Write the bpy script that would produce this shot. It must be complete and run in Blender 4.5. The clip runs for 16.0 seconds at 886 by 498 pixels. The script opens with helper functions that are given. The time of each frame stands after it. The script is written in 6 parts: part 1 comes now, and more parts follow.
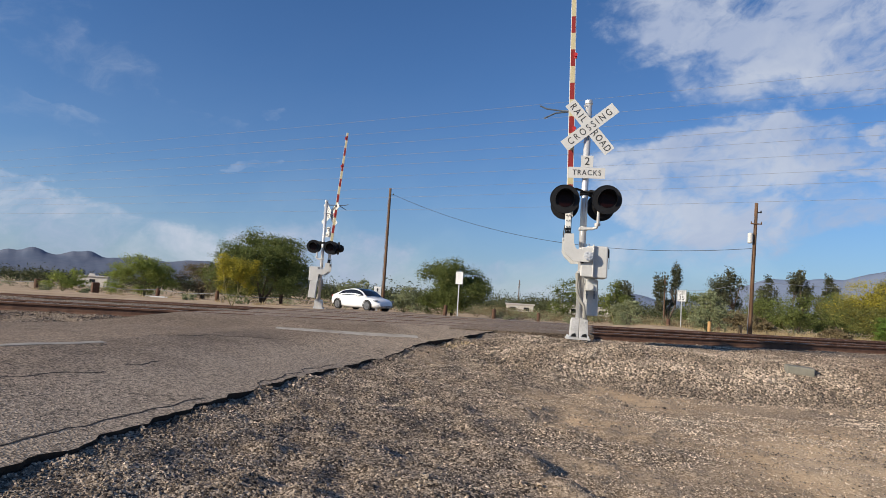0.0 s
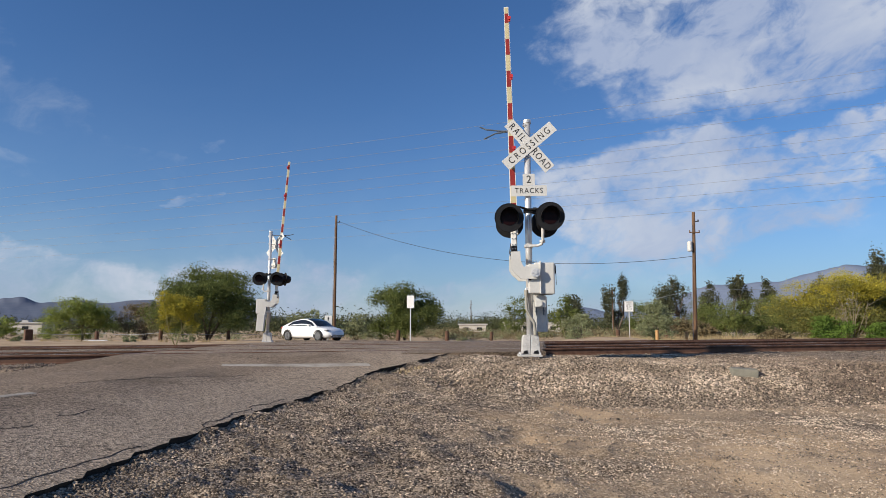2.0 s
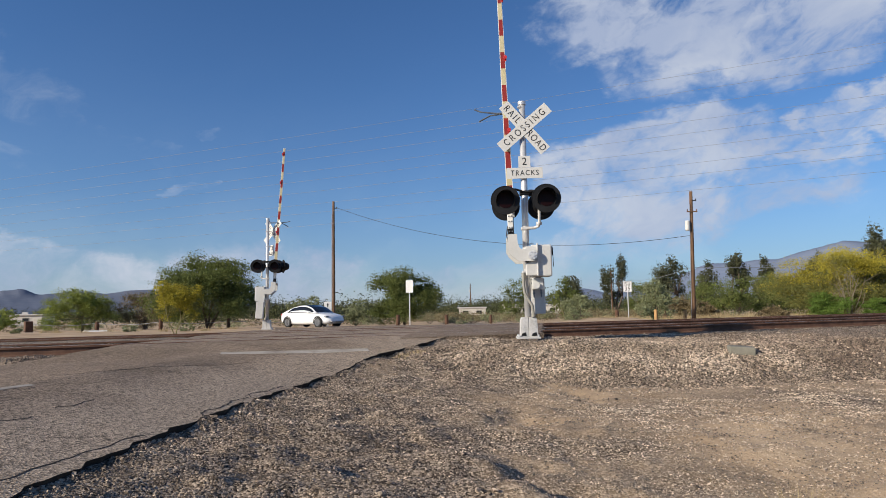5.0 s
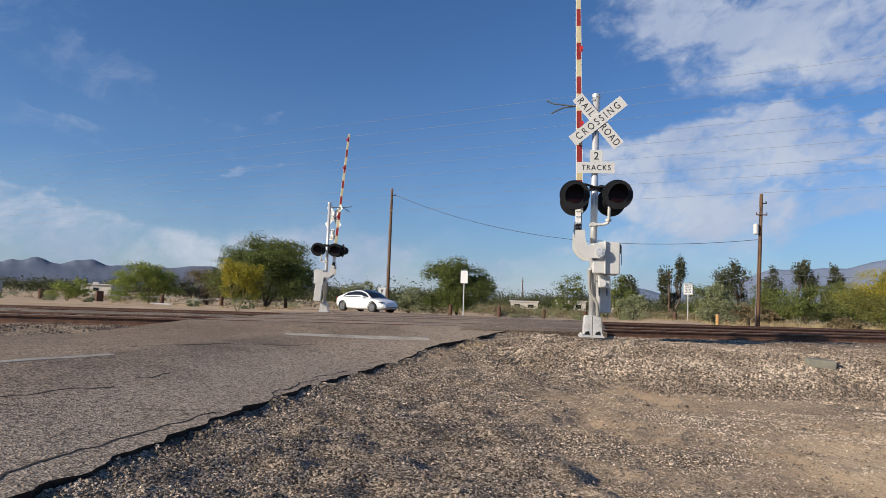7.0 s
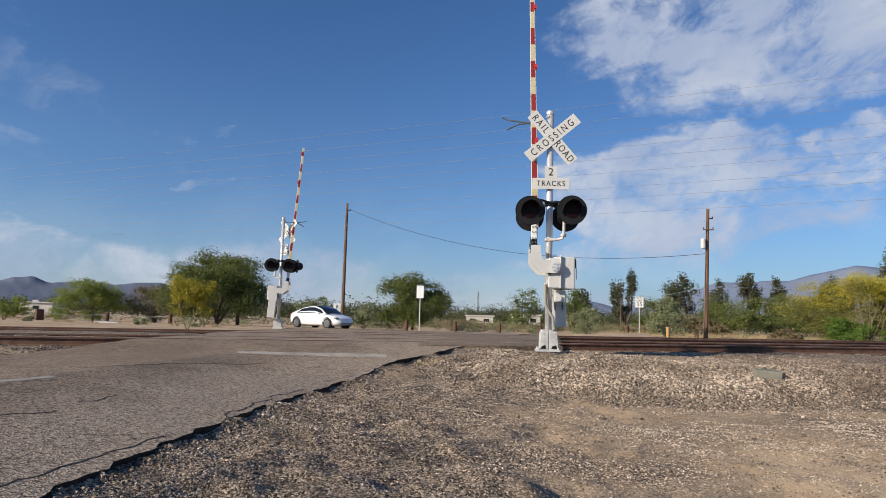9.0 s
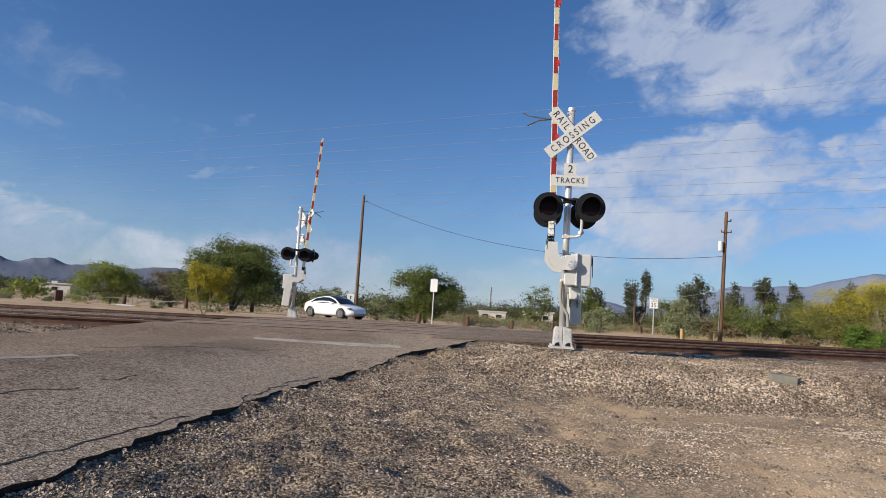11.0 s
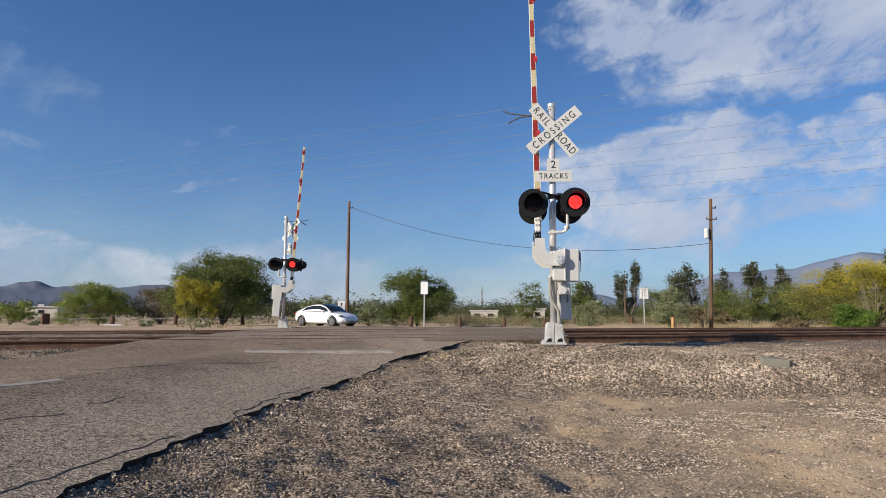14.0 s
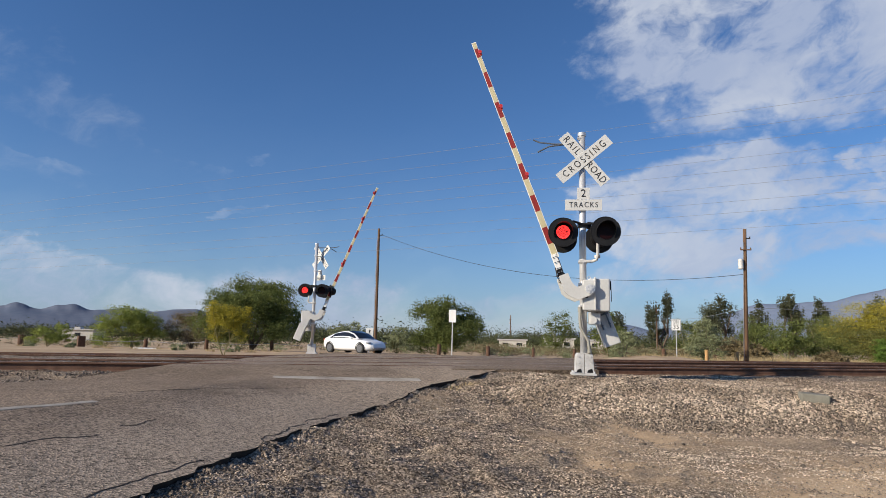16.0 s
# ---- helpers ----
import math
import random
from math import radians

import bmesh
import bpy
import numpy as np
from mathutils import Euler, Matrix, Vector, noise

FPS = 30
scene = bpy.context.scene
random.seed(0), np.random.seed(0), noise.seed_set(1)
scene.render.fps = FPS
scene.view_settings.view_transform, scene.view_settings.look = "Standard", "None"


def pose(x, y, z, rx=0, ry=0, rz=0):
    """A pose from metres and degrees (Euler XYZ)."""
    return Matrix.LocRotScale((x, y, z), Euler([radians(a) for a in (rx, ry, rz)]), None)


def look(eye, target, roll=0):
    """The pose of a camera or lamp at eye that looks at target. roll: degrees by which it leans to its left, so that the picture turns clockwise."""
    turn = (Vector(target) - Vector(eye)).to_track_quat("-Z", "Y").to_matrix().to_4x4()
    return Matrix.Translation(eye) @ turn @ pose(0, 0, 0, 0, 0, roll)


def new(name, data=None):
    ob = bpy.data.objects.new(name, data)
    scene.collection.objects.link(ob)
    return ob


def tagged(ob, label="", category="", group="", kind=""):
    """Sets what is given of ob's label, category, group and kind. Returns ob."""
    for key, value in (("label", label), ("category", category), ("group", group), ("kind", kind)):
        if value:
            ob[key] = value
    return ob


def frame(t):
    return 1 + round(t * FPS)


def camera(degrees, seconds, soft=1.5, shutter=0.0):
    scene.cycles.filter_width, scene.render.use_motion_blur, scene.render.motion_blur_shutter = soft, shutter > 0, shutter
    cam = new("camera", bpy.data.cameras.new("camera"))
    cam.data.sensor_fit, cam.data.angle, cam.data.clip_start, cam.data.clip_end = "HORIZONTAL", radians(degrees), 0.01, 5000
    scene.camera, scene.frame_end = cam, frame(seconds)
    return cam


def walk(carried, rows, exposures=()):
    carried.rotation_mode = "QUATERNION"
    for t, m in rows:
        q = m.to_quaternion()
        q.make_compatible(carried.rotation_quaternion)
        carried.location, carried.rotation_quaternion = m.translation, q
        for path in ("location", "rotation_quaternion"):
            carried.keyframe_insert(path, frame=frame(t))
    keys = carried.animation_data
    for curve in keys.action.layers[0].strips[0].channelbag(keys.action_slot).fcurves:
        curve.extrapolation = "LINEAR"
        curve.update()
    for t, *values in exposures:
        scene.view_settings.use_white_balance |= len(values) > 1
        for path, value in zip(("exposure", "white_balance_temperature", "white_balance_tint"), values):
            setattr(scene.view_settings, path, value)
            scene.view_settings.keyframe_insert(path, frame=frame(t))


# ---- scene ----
cam = camera(69.0, 16.0, soft=0.6)
PATH = [
    (0, (1.019, -0.021, 0.544), (0.896, 1.968, 0.706), 3.7),
    (0.5, (1.032, -0.019, 0.553), (0.913, 1.967, 0.75), 3.2),
    (1, (1.036, 0.024, 0.559), (0.944, 2.012, 0.765), 4.4),
    (1.5, (1.045, 0.019, 0.551), (1.023, 2.007, 0.765), 1.3),
    (2, (1.057, 0.032, 0.552), (1.088, 2.017, 0.791), 0.1),
    (2.5, (1.072, 0.007, 0.549), (1.1, 1.987, 0.826), 1.1),
    (2.7, (1.078, 0.022, 0.54), (1.198, 1.999, 0.822), 0.2),
    (3, (1.088, 0.045, 0.527), (1.15, 2.034, 0.734), 2.5),
    (5.3, (1.09, 0.049, 0.556), (1.124, 2.041, 0.739), -1.2),
    (5.5, (1.072, 0.103, 0.539), (1.118, 2.097, 0.69), -0.3),
    (5.8, (1.022, 0.175, 0.537), (1.068, 2.174, 0.557), 2.4),
    (6, (0.988, 0.223, 0.535), (1.017, 2.223, 0.511), 0.5),
    (6.2, (0.951, 0.214, 0.534), (0.774, 2.203, 0.649), -0.7),
    (6.3, (0.933, 0.209, 0.533), (0.78, 2.201, 0.622), 1.2),
    (6.5, (0.896, 0.2, 0.532), (0.748, 2.193, 0.6), 0.0),
    (7, (0.874, 0.16, 0.572), (0.745, 2.15, 0.731), 2.2),
    (7.5, (0.867, 0.171, 0.59), (0.802, 2.168, 0.663), 5.5),
    (7.7, (0.865, 0.175, 0.586), (0.791, 2.172, 0.657), 3.0),
    (8, (0.863, 0.18, 0.579), (0.794, 2.178, 0.624), 2.9),
    (8.5, (0.844, 0.205, 0.584), (0.826, 2.198, 0.752), 1.5),
    (8.7, (0.849, 0.196, 0.585), (0.853, 2.187, 0.779), 1.3),
    (10.8, (0.797, 0.176, 0.559), (0.746, 2.162, 0.792), 4.1),
    (11, (0.803, 0.164, 0.561), (0.767, 2.155, 0.751), 3.6),
    (11.2, (0.803, 0.168, 0.564), (0.813, 2.16, 0.739), 4.5),
    (11.3, (0.803, 0.17, 0.566), (0.928, 2.162, 0.691), 5.7),
    (11.5, (0.803, 0.174, 0.569), (0.924, 2.166, 0.702), 6.0),
    (12, (0.815, 0.158, 0.562), (0.933, 2.15, 0.69), 5.6),
    (12.5, (0.821, 0.181, 0.57), (0.915, 2.175, 0.706), 3.7),
    (13, (0.843, 0.198, 0.573), (0.915, 2.194, 0.685), 2.3),
    (13.5, (0.835, 0.216, 0.574), (0.838, 2.213, 0.684), 0.5),
    (13.7, (0.833, 0.212, 0.574), (0.833, 2.203, 0.757), 0.4),
    (14, (0.829, 0.205, 0.573), (0.828, 2.196, 0.769), 0.4),
    (14.5, (0.821, 0.17, 0.572), (0.8, 2.159, 0.783), 2.0),
    (15, (0.822, 0.194, 0.571), (0.801, 2.18, 0.803), 3.6),
    (15.5, (0.821, 0.164, 0.57), (0.803, 2.148, 0.818), 3.3),
    (16, (0.823, 0.204, 0.569), (0.732, 2.183, 0.85), 1.3),
]
walk(cam, [(t, look(eye, target, roll)) for t, eye, target, roll in PATH])

# ---------------------------------------------------------------- light
SUN_TO = Vector((-0.80, -0.47, 0.385)).normalized()      # towards the sun
sun = new("sun", bpy.data.lights.new("sun", "SUN"))
sun.data.energy, sun.data.angle, sun.data.color = 5.7, radians(0.55), (1.0, 0.875, 0.71)
sun.matrix_world = look((0, 0, 40), Vector((0, 0, 40)) - SUN_TO)

world = bpy.data.worlds.new("sky")
scene.world = world
world.use_nodes = True


def node(tree, kind, *inputs, **settings):
    n = tree.nodes.new(kind)
    if "operation" in settings:
        n.operation = settings["operation"]
    if "data_type" in settings:
        n.data_type = settings["data_type"]
    if "blend_type" in settings:
        n.blend_type = settings["blend_type"]
    if "feature" in settings:
        n.feature = settings["feature"]
    if "interpolation_type" in settings:
        n.interpolation_type = settings["interpolation_type"]
    if "attribute_name" in settings:
        n.attribute_name = settings["attribute_name"]
    for k, v in enumerate(inputs):
        if v is None:
            continue
        if isinstance(v, bpy.types.NodeSocket):
            tree.links.new(v, n.inputs[k])
        else:
            n.inputs[k].default_value = v
    return n


def math_node(tree, op, a, b=None, c=None, clamp=False):
    n = node(tree, "ShaderNodeMath", a, b, c, operation=op)
    n.use_clamp = clamp
    return n.outputs[0]


def build_sky():
    t = world.node_tree
    t.nodes.clear()
    sky = node(t, "ShaderNodeTexSky")
    sky.sky_type, sky.sun_disc = "NISHITA", False
    sky.sun_elevation = math.asin(SUN_TO.z)
    sky.sun_rotation = math.atan2(SUN_TO.x, SUN_TO.y)
    sky.air_density, sky.dust_density, sky.ozone_density = 1.0, 0.6, 2.2
    gen = node(t, "ShaderNodeTexCoord").outputs["Generated"]
    xyz = node(t, "ShaderNodeSeparateXYZ", gen)
    x, y, z = xyz.outputs
    az = math_node(t, "MULTIPLY", math_node(t, "ARCTAN2", x, y), 57.2958)
    el = math_node(t, "MULTIPLY", math_node(t, "ARCSINE", z), 57.2958)
    # soft cloud fields: azimuth, elevation, half width, reach up, reach down, tilt, weight, edge (degrees)
    fields = [(26.8, 27.0, 17.2, 10.5, 10.4, 0.0, 0.96, 1.9), (19.9, 11.4, 10.6, 5.7, 6.8, 0.04, 0.84, 1.9), (32.4, 13.4, 4.0, 2.9, 3.4, 0.05, 0.86, 1.8), (38.0, 14.0, 6.0, 3.2, 3.4, 0.0, 0.85, 2.2),
              (25.5, 9.0, 9.0, 2.4, 2.8, 0.08, 0.66, 1.6), (14.0, 5.4, 7.5, 2.2, 2.2, 0.05, 0.52, 1.7), (-38.0, 6.6, 5.0, 1.9, 1.9, 0.0, 0.66, 1.7),
              (-31.0, 3.3, 14.0, 3.0, 3.2, -0.20, 0.62, 1.7), (-13.6, 3.0, 9.2, 3.8, 3.2, -0.02, 0.58, 1.5), (6.0, 2.5, 12.0, 2.4, 2.4, 0.0, 0.40, 1.7),
              (-36.0, 18.5, 10.5, 3.2, 3.6, -0.42, 0.27, 1.3), (-25.0, 14.0, 8.0, 1.3, 1.6, -0.45, 0.20, 1.3), (52.0, 18.0, 12.0, 9.0, 9.0, 0.1, 0.8, 1.7),
              (-70.0, 9.0, 20.0, 5.0, 5.0, 0.0, 0.6, 1.7), (110.0, 14.0, 30.0, 8.0, 8.0, 0.0, 0.6, 1.7), (-19.3, 15.0, 2.4, 0.7, 0.7, -0.12, 0.30, 1.3),
              (-20.4, 10.6, 2.4, 0.7, 0.7, 0.15, 0.36, 1.7), (-35.0, 12.5, 4.0, 1.0, 1.2, -0.1, 0.28, 1.5)]
    # the clouds' outlines are drawn out and frayed
    fray = node(t, "ShaderNodeTexNoise", node(t, "ShaderNodeCombineXYZ", math_node(t, "MULTIPLY", az, 0.085), math_node(t, "MULTIPLY", el, 0.14), 2.3).outputs[0])
    fray.inputs["Scale"].default_value, fray.inputs["Detail"].default_value, fray.inputs["Roughness"].default_value = 1.5, 9.0, 0.58
    drift = node(t, "ShaderNodeSeparateColor", fray.outputs["Color"]).outputs
    az_f = math_node(t, "ADD", az, math_node(t, "MULTIPLY", math_node(t, "SUBTRACT", drift[0], 0.5), 17.0))
    el_f = math_node(t, "ADD", el, math_node(t, "MULTIPLY", math_node(t, "SUBTRACT", drift[1], 0.5), math_node(t, "ADD", 3.0, math_node(t, "MULTIPLY", el, 0.36))))
    total = None
    for a, e, ra, up, down, tilt, w, edge in fields:
        da = math_node(t, "SUBTRACT", az_f, a)
        de = math_node(t, "SUBTRACT", math_node(t, "SUBTRACT", el_f, e), math_node(t, "MULTIPLY", da, tilt))
        high, low = math_node(t, "DIVIDE", math_node(t, "MAXIMUM", de, 0.0), up), math_node(t, "DIVIDE", math_node(t, "MINIMUM", de, 0.0), down)
        r = math_node(t, "ADD", math_node(t, "POWER", math_node(t, "ABSOLUTE", math_node(t, "DIVIDE", da, ra)), 2.0),
                      math_node(t, "POWER", math_node(t, "ABSOLUTE", math_node(t, "ADD", high, low)), 2.0))
        m = math_node(t, "MULTIPLY", math_node(t, "MULTIPLY", math_node(t, "SUBTRACT", 1.12, r), edge, clamp=True), w)
        total = m if total is None else math_node(t, "MAXIMUM", total, m)
    # streaky noise on the sky's own angles
    pos = node(t, "ShaderNodeCombineXYZ", math_node(t, "MULTIPLY", az, 0.115),
               math_node(t, "MULTIPLY", math_node(t, "SUBTRACT", el, math_node(t, "MULTIPLY", az, 0.16)), 0.17), 0.7).outputs[0]
    warp = node(t, "ShaderNodeTexNoise", pos)
    warp.inputs["Scale"].default_value, warp.inputs["Detail"].default_value = 1.1, 4.0
    moved = node(t, "ShaderNodeVectorMath", pos, warp.outputs["Color"], operation="ADD").outputs[0]
    n1 = node(t, "ShaderNodeTexNoise", moved)
    n1.inputs["Scale"].default_value, n1.inputs["Detail"].default_value, n1.inputs["Roughness"].default_value = 2.0, 12.0, 0.62
    lift = math_node(t, "MULTIPLY", math_node(t, "SUBTRACT", n1.outputs[0], 0.5), 2.7)
    sumv = math_node(t, "ADD", total, math_node(t, "MULTIPLY", lift, math_node(t, "ADD", math_node(t, "MULTIPLY", total, 1.05), 0.08)))
    mask = node(t, "ShaderNodeMapRange", sumv, 0.16, 1.12, 0.0, 0.90, interpolation_type="SMOOTHSTEP").outputs[0]
    # thick parts of the cloud are greyer than its thin bright edges
    n2 = node(t, "ShaderNodeTexNoise", moved)
    n2.inputs["Scale"].default_value, n2.inputs["Detail"].default_value = 0.9, 7.0
    grey = node(t, "ShaderNodeMapRange", n2.outputs[0], 0.36, 0.62, 0.0, 1.0, interpolation_type="SMOOTHSTEP").outputs[0]
    white = node(t, "ShaderNodeMix", data_type="RGBA")
    t.links.new(grey, white.inputs[0])
    white.inputs[6].default_value, white.inputs[7].default_value = CLOUD, CLOUD_GREY
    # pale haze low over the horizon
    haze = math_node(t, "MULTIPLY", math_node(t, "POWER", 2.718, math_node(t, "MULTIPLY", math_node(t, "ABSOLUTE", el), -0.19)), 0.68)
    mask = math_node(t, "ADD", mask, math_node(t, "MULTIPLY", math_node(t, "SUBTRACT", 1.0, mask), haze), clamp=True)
    # the sky itself, a touch deeper towards the top, and the clouds' white
    tint = node(t, "ShaderNodeMix", data_type="RGBA", blend_type="MULTIPLY")
    tint.inputs[0].default_value = 1.0
    t.links.new(sky.outputs[0], tint.inputs[6])
    tint.inputs[7].default_value = SKY_TINT
    mix = node(t, "ShaderNodeMix", data_type="RGBA")
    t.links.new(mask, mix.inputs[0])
    t.links.new(tint.outputs[2], mix.inputs[6])
    t.links.new(white.outputs[2], mix.inputs[7])
    bg = node(t, "ShaderNodeBackground", mix.outputs[2], SKY_STRENGTH)
    out = node(t, "ShaderNodeOutputWorld")
    t.links.new(bg.outputs[0], out.inputs[0])


SKY_TINT, SKY_STRENGTH = (0.575, 0.90, 1.31, 1), 0.086
CLOUD, CLOUD_GREY = (6.5, 7.05, 8.2, 1), (4.7, 5.5, 7.35, 1)
build_sky()
scene.view_settings.exposure = 0.03


# ---------------------------------------------------------------- materials
def material(name, colours, rough=0.7, metal=0.0, scale=3.0, fine=40.0, bump=0.2, depth=0.01, island=0.0, obj=0.0, spec=0.5, emit=None, stretch=None):
    """Noise between the colours at a large scale, a fine grain, relief; island and obj vary the brightness piece by piece."""
    m = bpy.data.materials.new(name)
    m.use_nodes = True
    t = m.node_tree
    b = t.nodes["Principled BSDF"]
    b.inputs["Roughness"].default_value, b.inputs["Metallic"].default_value = rough, metal
    b.inputs["Specular IOR Level"].default_value = spec
    co = node(t, "ShaderNodeTexCoord").outputs["Object"]
    if stretch:
        co = node(t, "ShaderNodeMapping", co, None, None, stretch).outputs[0]
    big = node(t, "ShaderNodeTexNoise", co)
    big.inputs["Scale"].default_value, big.inputs["Detail"].default_value = scale, 6.0
    small = node(t, "ShaderNodeTexNoise", co)
    small.inputs["Scale"].default_value, small.inputs["Detail"].default_value = fine, 3.0
    ramp = node(t, "ShaderNodeValToRGB", node(t, "ShaderNodeMapRange", math_node(t, "ADD", math_node(t, "MULTIPLY", big.outputs[0], 0.62),
                math_node(t, "MULTIPLY", small.outputs[0], 0.38)), 0.32, 0.68, 0.0, 1.0).outputs[0])
    e = ramp.color_ramp.elements
    e[0].color, e[1].color = (*colours[0], 1), (*colours[-1], 1)
    for k, c in enumerate(colours[1:-1]):
        e.new((k + 1) / (len(colours) - 1)).color = (*c, 1)
    col = ramp.outputs[0]
    for amount, kind, out in ((island, "ShaderNodeNewGeometry", "Random Per Island"), (obj, "ShaderNodeObjectInfo", "Random")):
        if amount:
            hsv = node(t, "ShaderNodeHueSaturation")
            t.links.new(node(t, "ShaderNodeMapRange", node(t, kind).outputs[out], 0.0, 1.0, 1 - amount, 1 + amount).outputs[0], hsv.inputs["Value"])
            t.links.new(col, hsv.inputs["Color"])
            col = hsv.outputs[0]
    t.links.new(col, b.inputs["Base Color"])
    t.links.new(node(t, "ShaderNodeMapRange", small.outputs[0], 0.3, 0.7, max(rough - 0.08, 0.02), min(rough + 0.08, 1.0)).outputs[0], b.inputs["Roughness"])
    if bump:
        bn = node(t, "ShaderNodeBump", bump, depth)
        t.links.new(small.outputs[0], bn.inputs["Height"])
        t.links.new(bn.outputs[0], b.inputs["Normal"])
    if emit:
        b.inputs["Emission Color"].default_value, b.inputs["Emission Strength"].default_value = (*emit[:3], 1), emit[3]
    return m


def leaf_material(name, colours, island=0.40, clear=0.22):
    m = material(name, colours, 0.6, scale=1.2, fine=9.0, bump=0, island=island, spec=0.15)
    t = m.node_tree
    b = t.nodes["Principled BSDF"]
    col = b.inputs["Base Color"].links[0].from_socket
    tr = node(t, "ShaderNodeBsdfTranslucent", col)
    mx = node(t, "ShaderNodeMixShader", clear, b.outputs[0], tr.outputs[0])
    t.links.new(mx.outputs[0], t.nodes["Material Output"].inputs[0])
    return m


def ground_material():
    """Bare desert ground: pale dirt, with greyer crushed stone towards the road's shoulder and the tracks; grain at three scales."""
    m = material("dirt", [(0.30, 0.212, 0.130), (0.46, 0.337, 0.215), (0.60, 0.458, 0.305)], 0.92, scale=0.8, fine=28.0, bump=0.5, depth=0.02, spec=0.2)
    t = m.node_tree
    b = t.nodes["Principled BSDF"]
    base = b.inputs["Base Color"].links[0].from_socket
    co = node(t, "ShaderNodeTexCoord").outputs["Object"]
    v = node(t, "ShaderNodeTexVoronoi", co)
    v.inputs["Scale"].default_value = 64.0
    v2 = node(t, "ShaderNodeTexVoronoi", co)
    v2.inputs["Scale"].default_value = 140.0
    grey = node(t, "ShaderNodeValToRGB", node(t, "ShaderNodeSeparateColor", v.outputs["Color"]).outputs[0])
    e = grey.color_ramp.elements
    e[0].color, e[1].color = (0.032, 0.024, 0.017, 1), (0.48, 0.39, 0.295, 1)
    e.new(0.5).color = (0.172, 0.132, 0.096, 1)
    patches = node(t, "ShaderNodeTexNoise", co)
    patches.inputs["Scale"].default_value, patches.inputs["Detail"].default_value = 0.55, 7.0
    # stone cover: a painted attribute of the sheet, broken up by the patches
    cover = node(t, "ShaderNodeAttribute", attribute_name="stony").outputs["Fac"]
    f = node(t, "ShaderNodeMapRange", math_node(t, "ADD", cover, math_node(t, "MULTIPLY", math_node(t, "SUBTRACT", patches.outputs[0], 0.5), 2.4)), 0.15, 0.85, 0.0, 1.0).outputs[0]
    mix = node(t, "ShaderNodeMix", data_type="RGBA")
    t.links.new(f, mix.inputs[0]); t.links.new(base, mix.inputs[6]); t.links.new(grey.outputs[0], mix.inputs[7])
    t.links.new(mix.outputs[2], b.inputs["Base Color"])
    old = b.inputs["Normal"].links[0].from_node
    bn = node(t, "ShaderNodeBump", 0.6, 0.011)
    h = math_node(t, "ADD", math_node(t, "MULTIPLY", math_node(t, "SUBTRACT", 1.0, v.outputs["Distance"]), f), math_node(t, "MULTIPLY", v2.outputs["Distance"], -0.4))
    t.links.new(h, bn.inputs["Height"]); t.links.new(old.outputs[0], bn.inputs["Normal"]); t.links.new(bn.outputs[0], b.inputs["Normal"])
    return m


def asphalt_material():
    m = material("worn_asphalt", [(0.137, 0.101, 0.070), (0.210, 0.157, 0.110), (0.295, 0.223, 0.158)], 0.88, scale=0.5, fine=60.0, bump=0.5, depth=0.008, spec=0.25)
    t = m.node_tree
    b = t.nodes["Principled BSDF"]
    base = b.inputs["Base Color"].links[0].from_socket
    co = node(t, "ShaderNodeTexCoord").outputs["Object"]
    v = node(t, "ShaderNodeTexVoronoi", co)
    v.inputs["Scale"].default_value = 62.0
    chips = node(t, "ShaderNodeMapRange", node(t, "ShaderNodeSeparateColor", v.outputs["Color"]).outputs[0], 0.0, 1.0, 0.35, 1.75).outputs[0]
    hsv = node(t, "ShaderNodeHueSaturation")
    # pale dust driven onto the lane's edge
    dust = node(t, "ShaderNodeAttribute", attribute_name="dusty").outputs["Fac"]
    patch = node(t, "ShaderNodeTexNoise", co)
    patch.inputs["Scale"].default_value, patch.inputs["Detail"].default_value = 1.3, 8.0
    df = node(t, "ShaderNodeMapRange", math_node(t, "ADD", dust, math_node(t, "MULTIPLY", math_node(t, "SUBTRACT", patch.outputs[0], 0.5), 1.6)), 0.2, 1.0, 0.0, 0.8).outputs[0]
    dm = node(t, "ShaderNodeMix", data_type="RGBA")
    dm.inputs[7].default_value = (0.345, 0.272, 0.20, 1)
    t.links.new(df, dm.inputs[0]); t.links.new(base, dm.inputs[6])
    t.links.new(dm.outputs[2], hsv.inputs["Color"]); t.links.new(chips, hsv.inputs["Value"])
    # long hairline cracks
    c = node(t, "ShaderNodeTexVoronoi", node(t, "ShaderNodeVectorMath", co, node(t, "ShaderNodeTexNoise", co).outputs["Color"], operation="ADD").outputs[0], feature="DISTANCE_TO_EDGE")
    c.inputs["Scale"].default_value = 0.30
    crack = node(t, "ShaderNodeMapRange", c.outputs["Distance"], 0.0, 0.006, 0.35, 1.0).outputs[0]
    mul = node(t, "ShaderNodeMix", data_type="RGBA", blend_type="MULTIPLY")
    mul.inputs[0].default_value = 1.0
    t.links.new(hsv.outputs[0], mul.inputs[6]); t.links.new(crack, mul.inputs[7])
    t.links.new(mul.outputs[2], b.inputs["Base Color"])
    old = b.inputs["Normal"].links[0].from_node
    bn = node(t, "ShaderNodeBump", 0.5, 0.008)
    t.links.new(v.outputs["Distance"], bn.inputs["Height"]); t.links.new(old.outputs[0], bn.inputs["Normal"]); t.links.new(bn.outputs[0], b.inputs["Normal"])
    return m


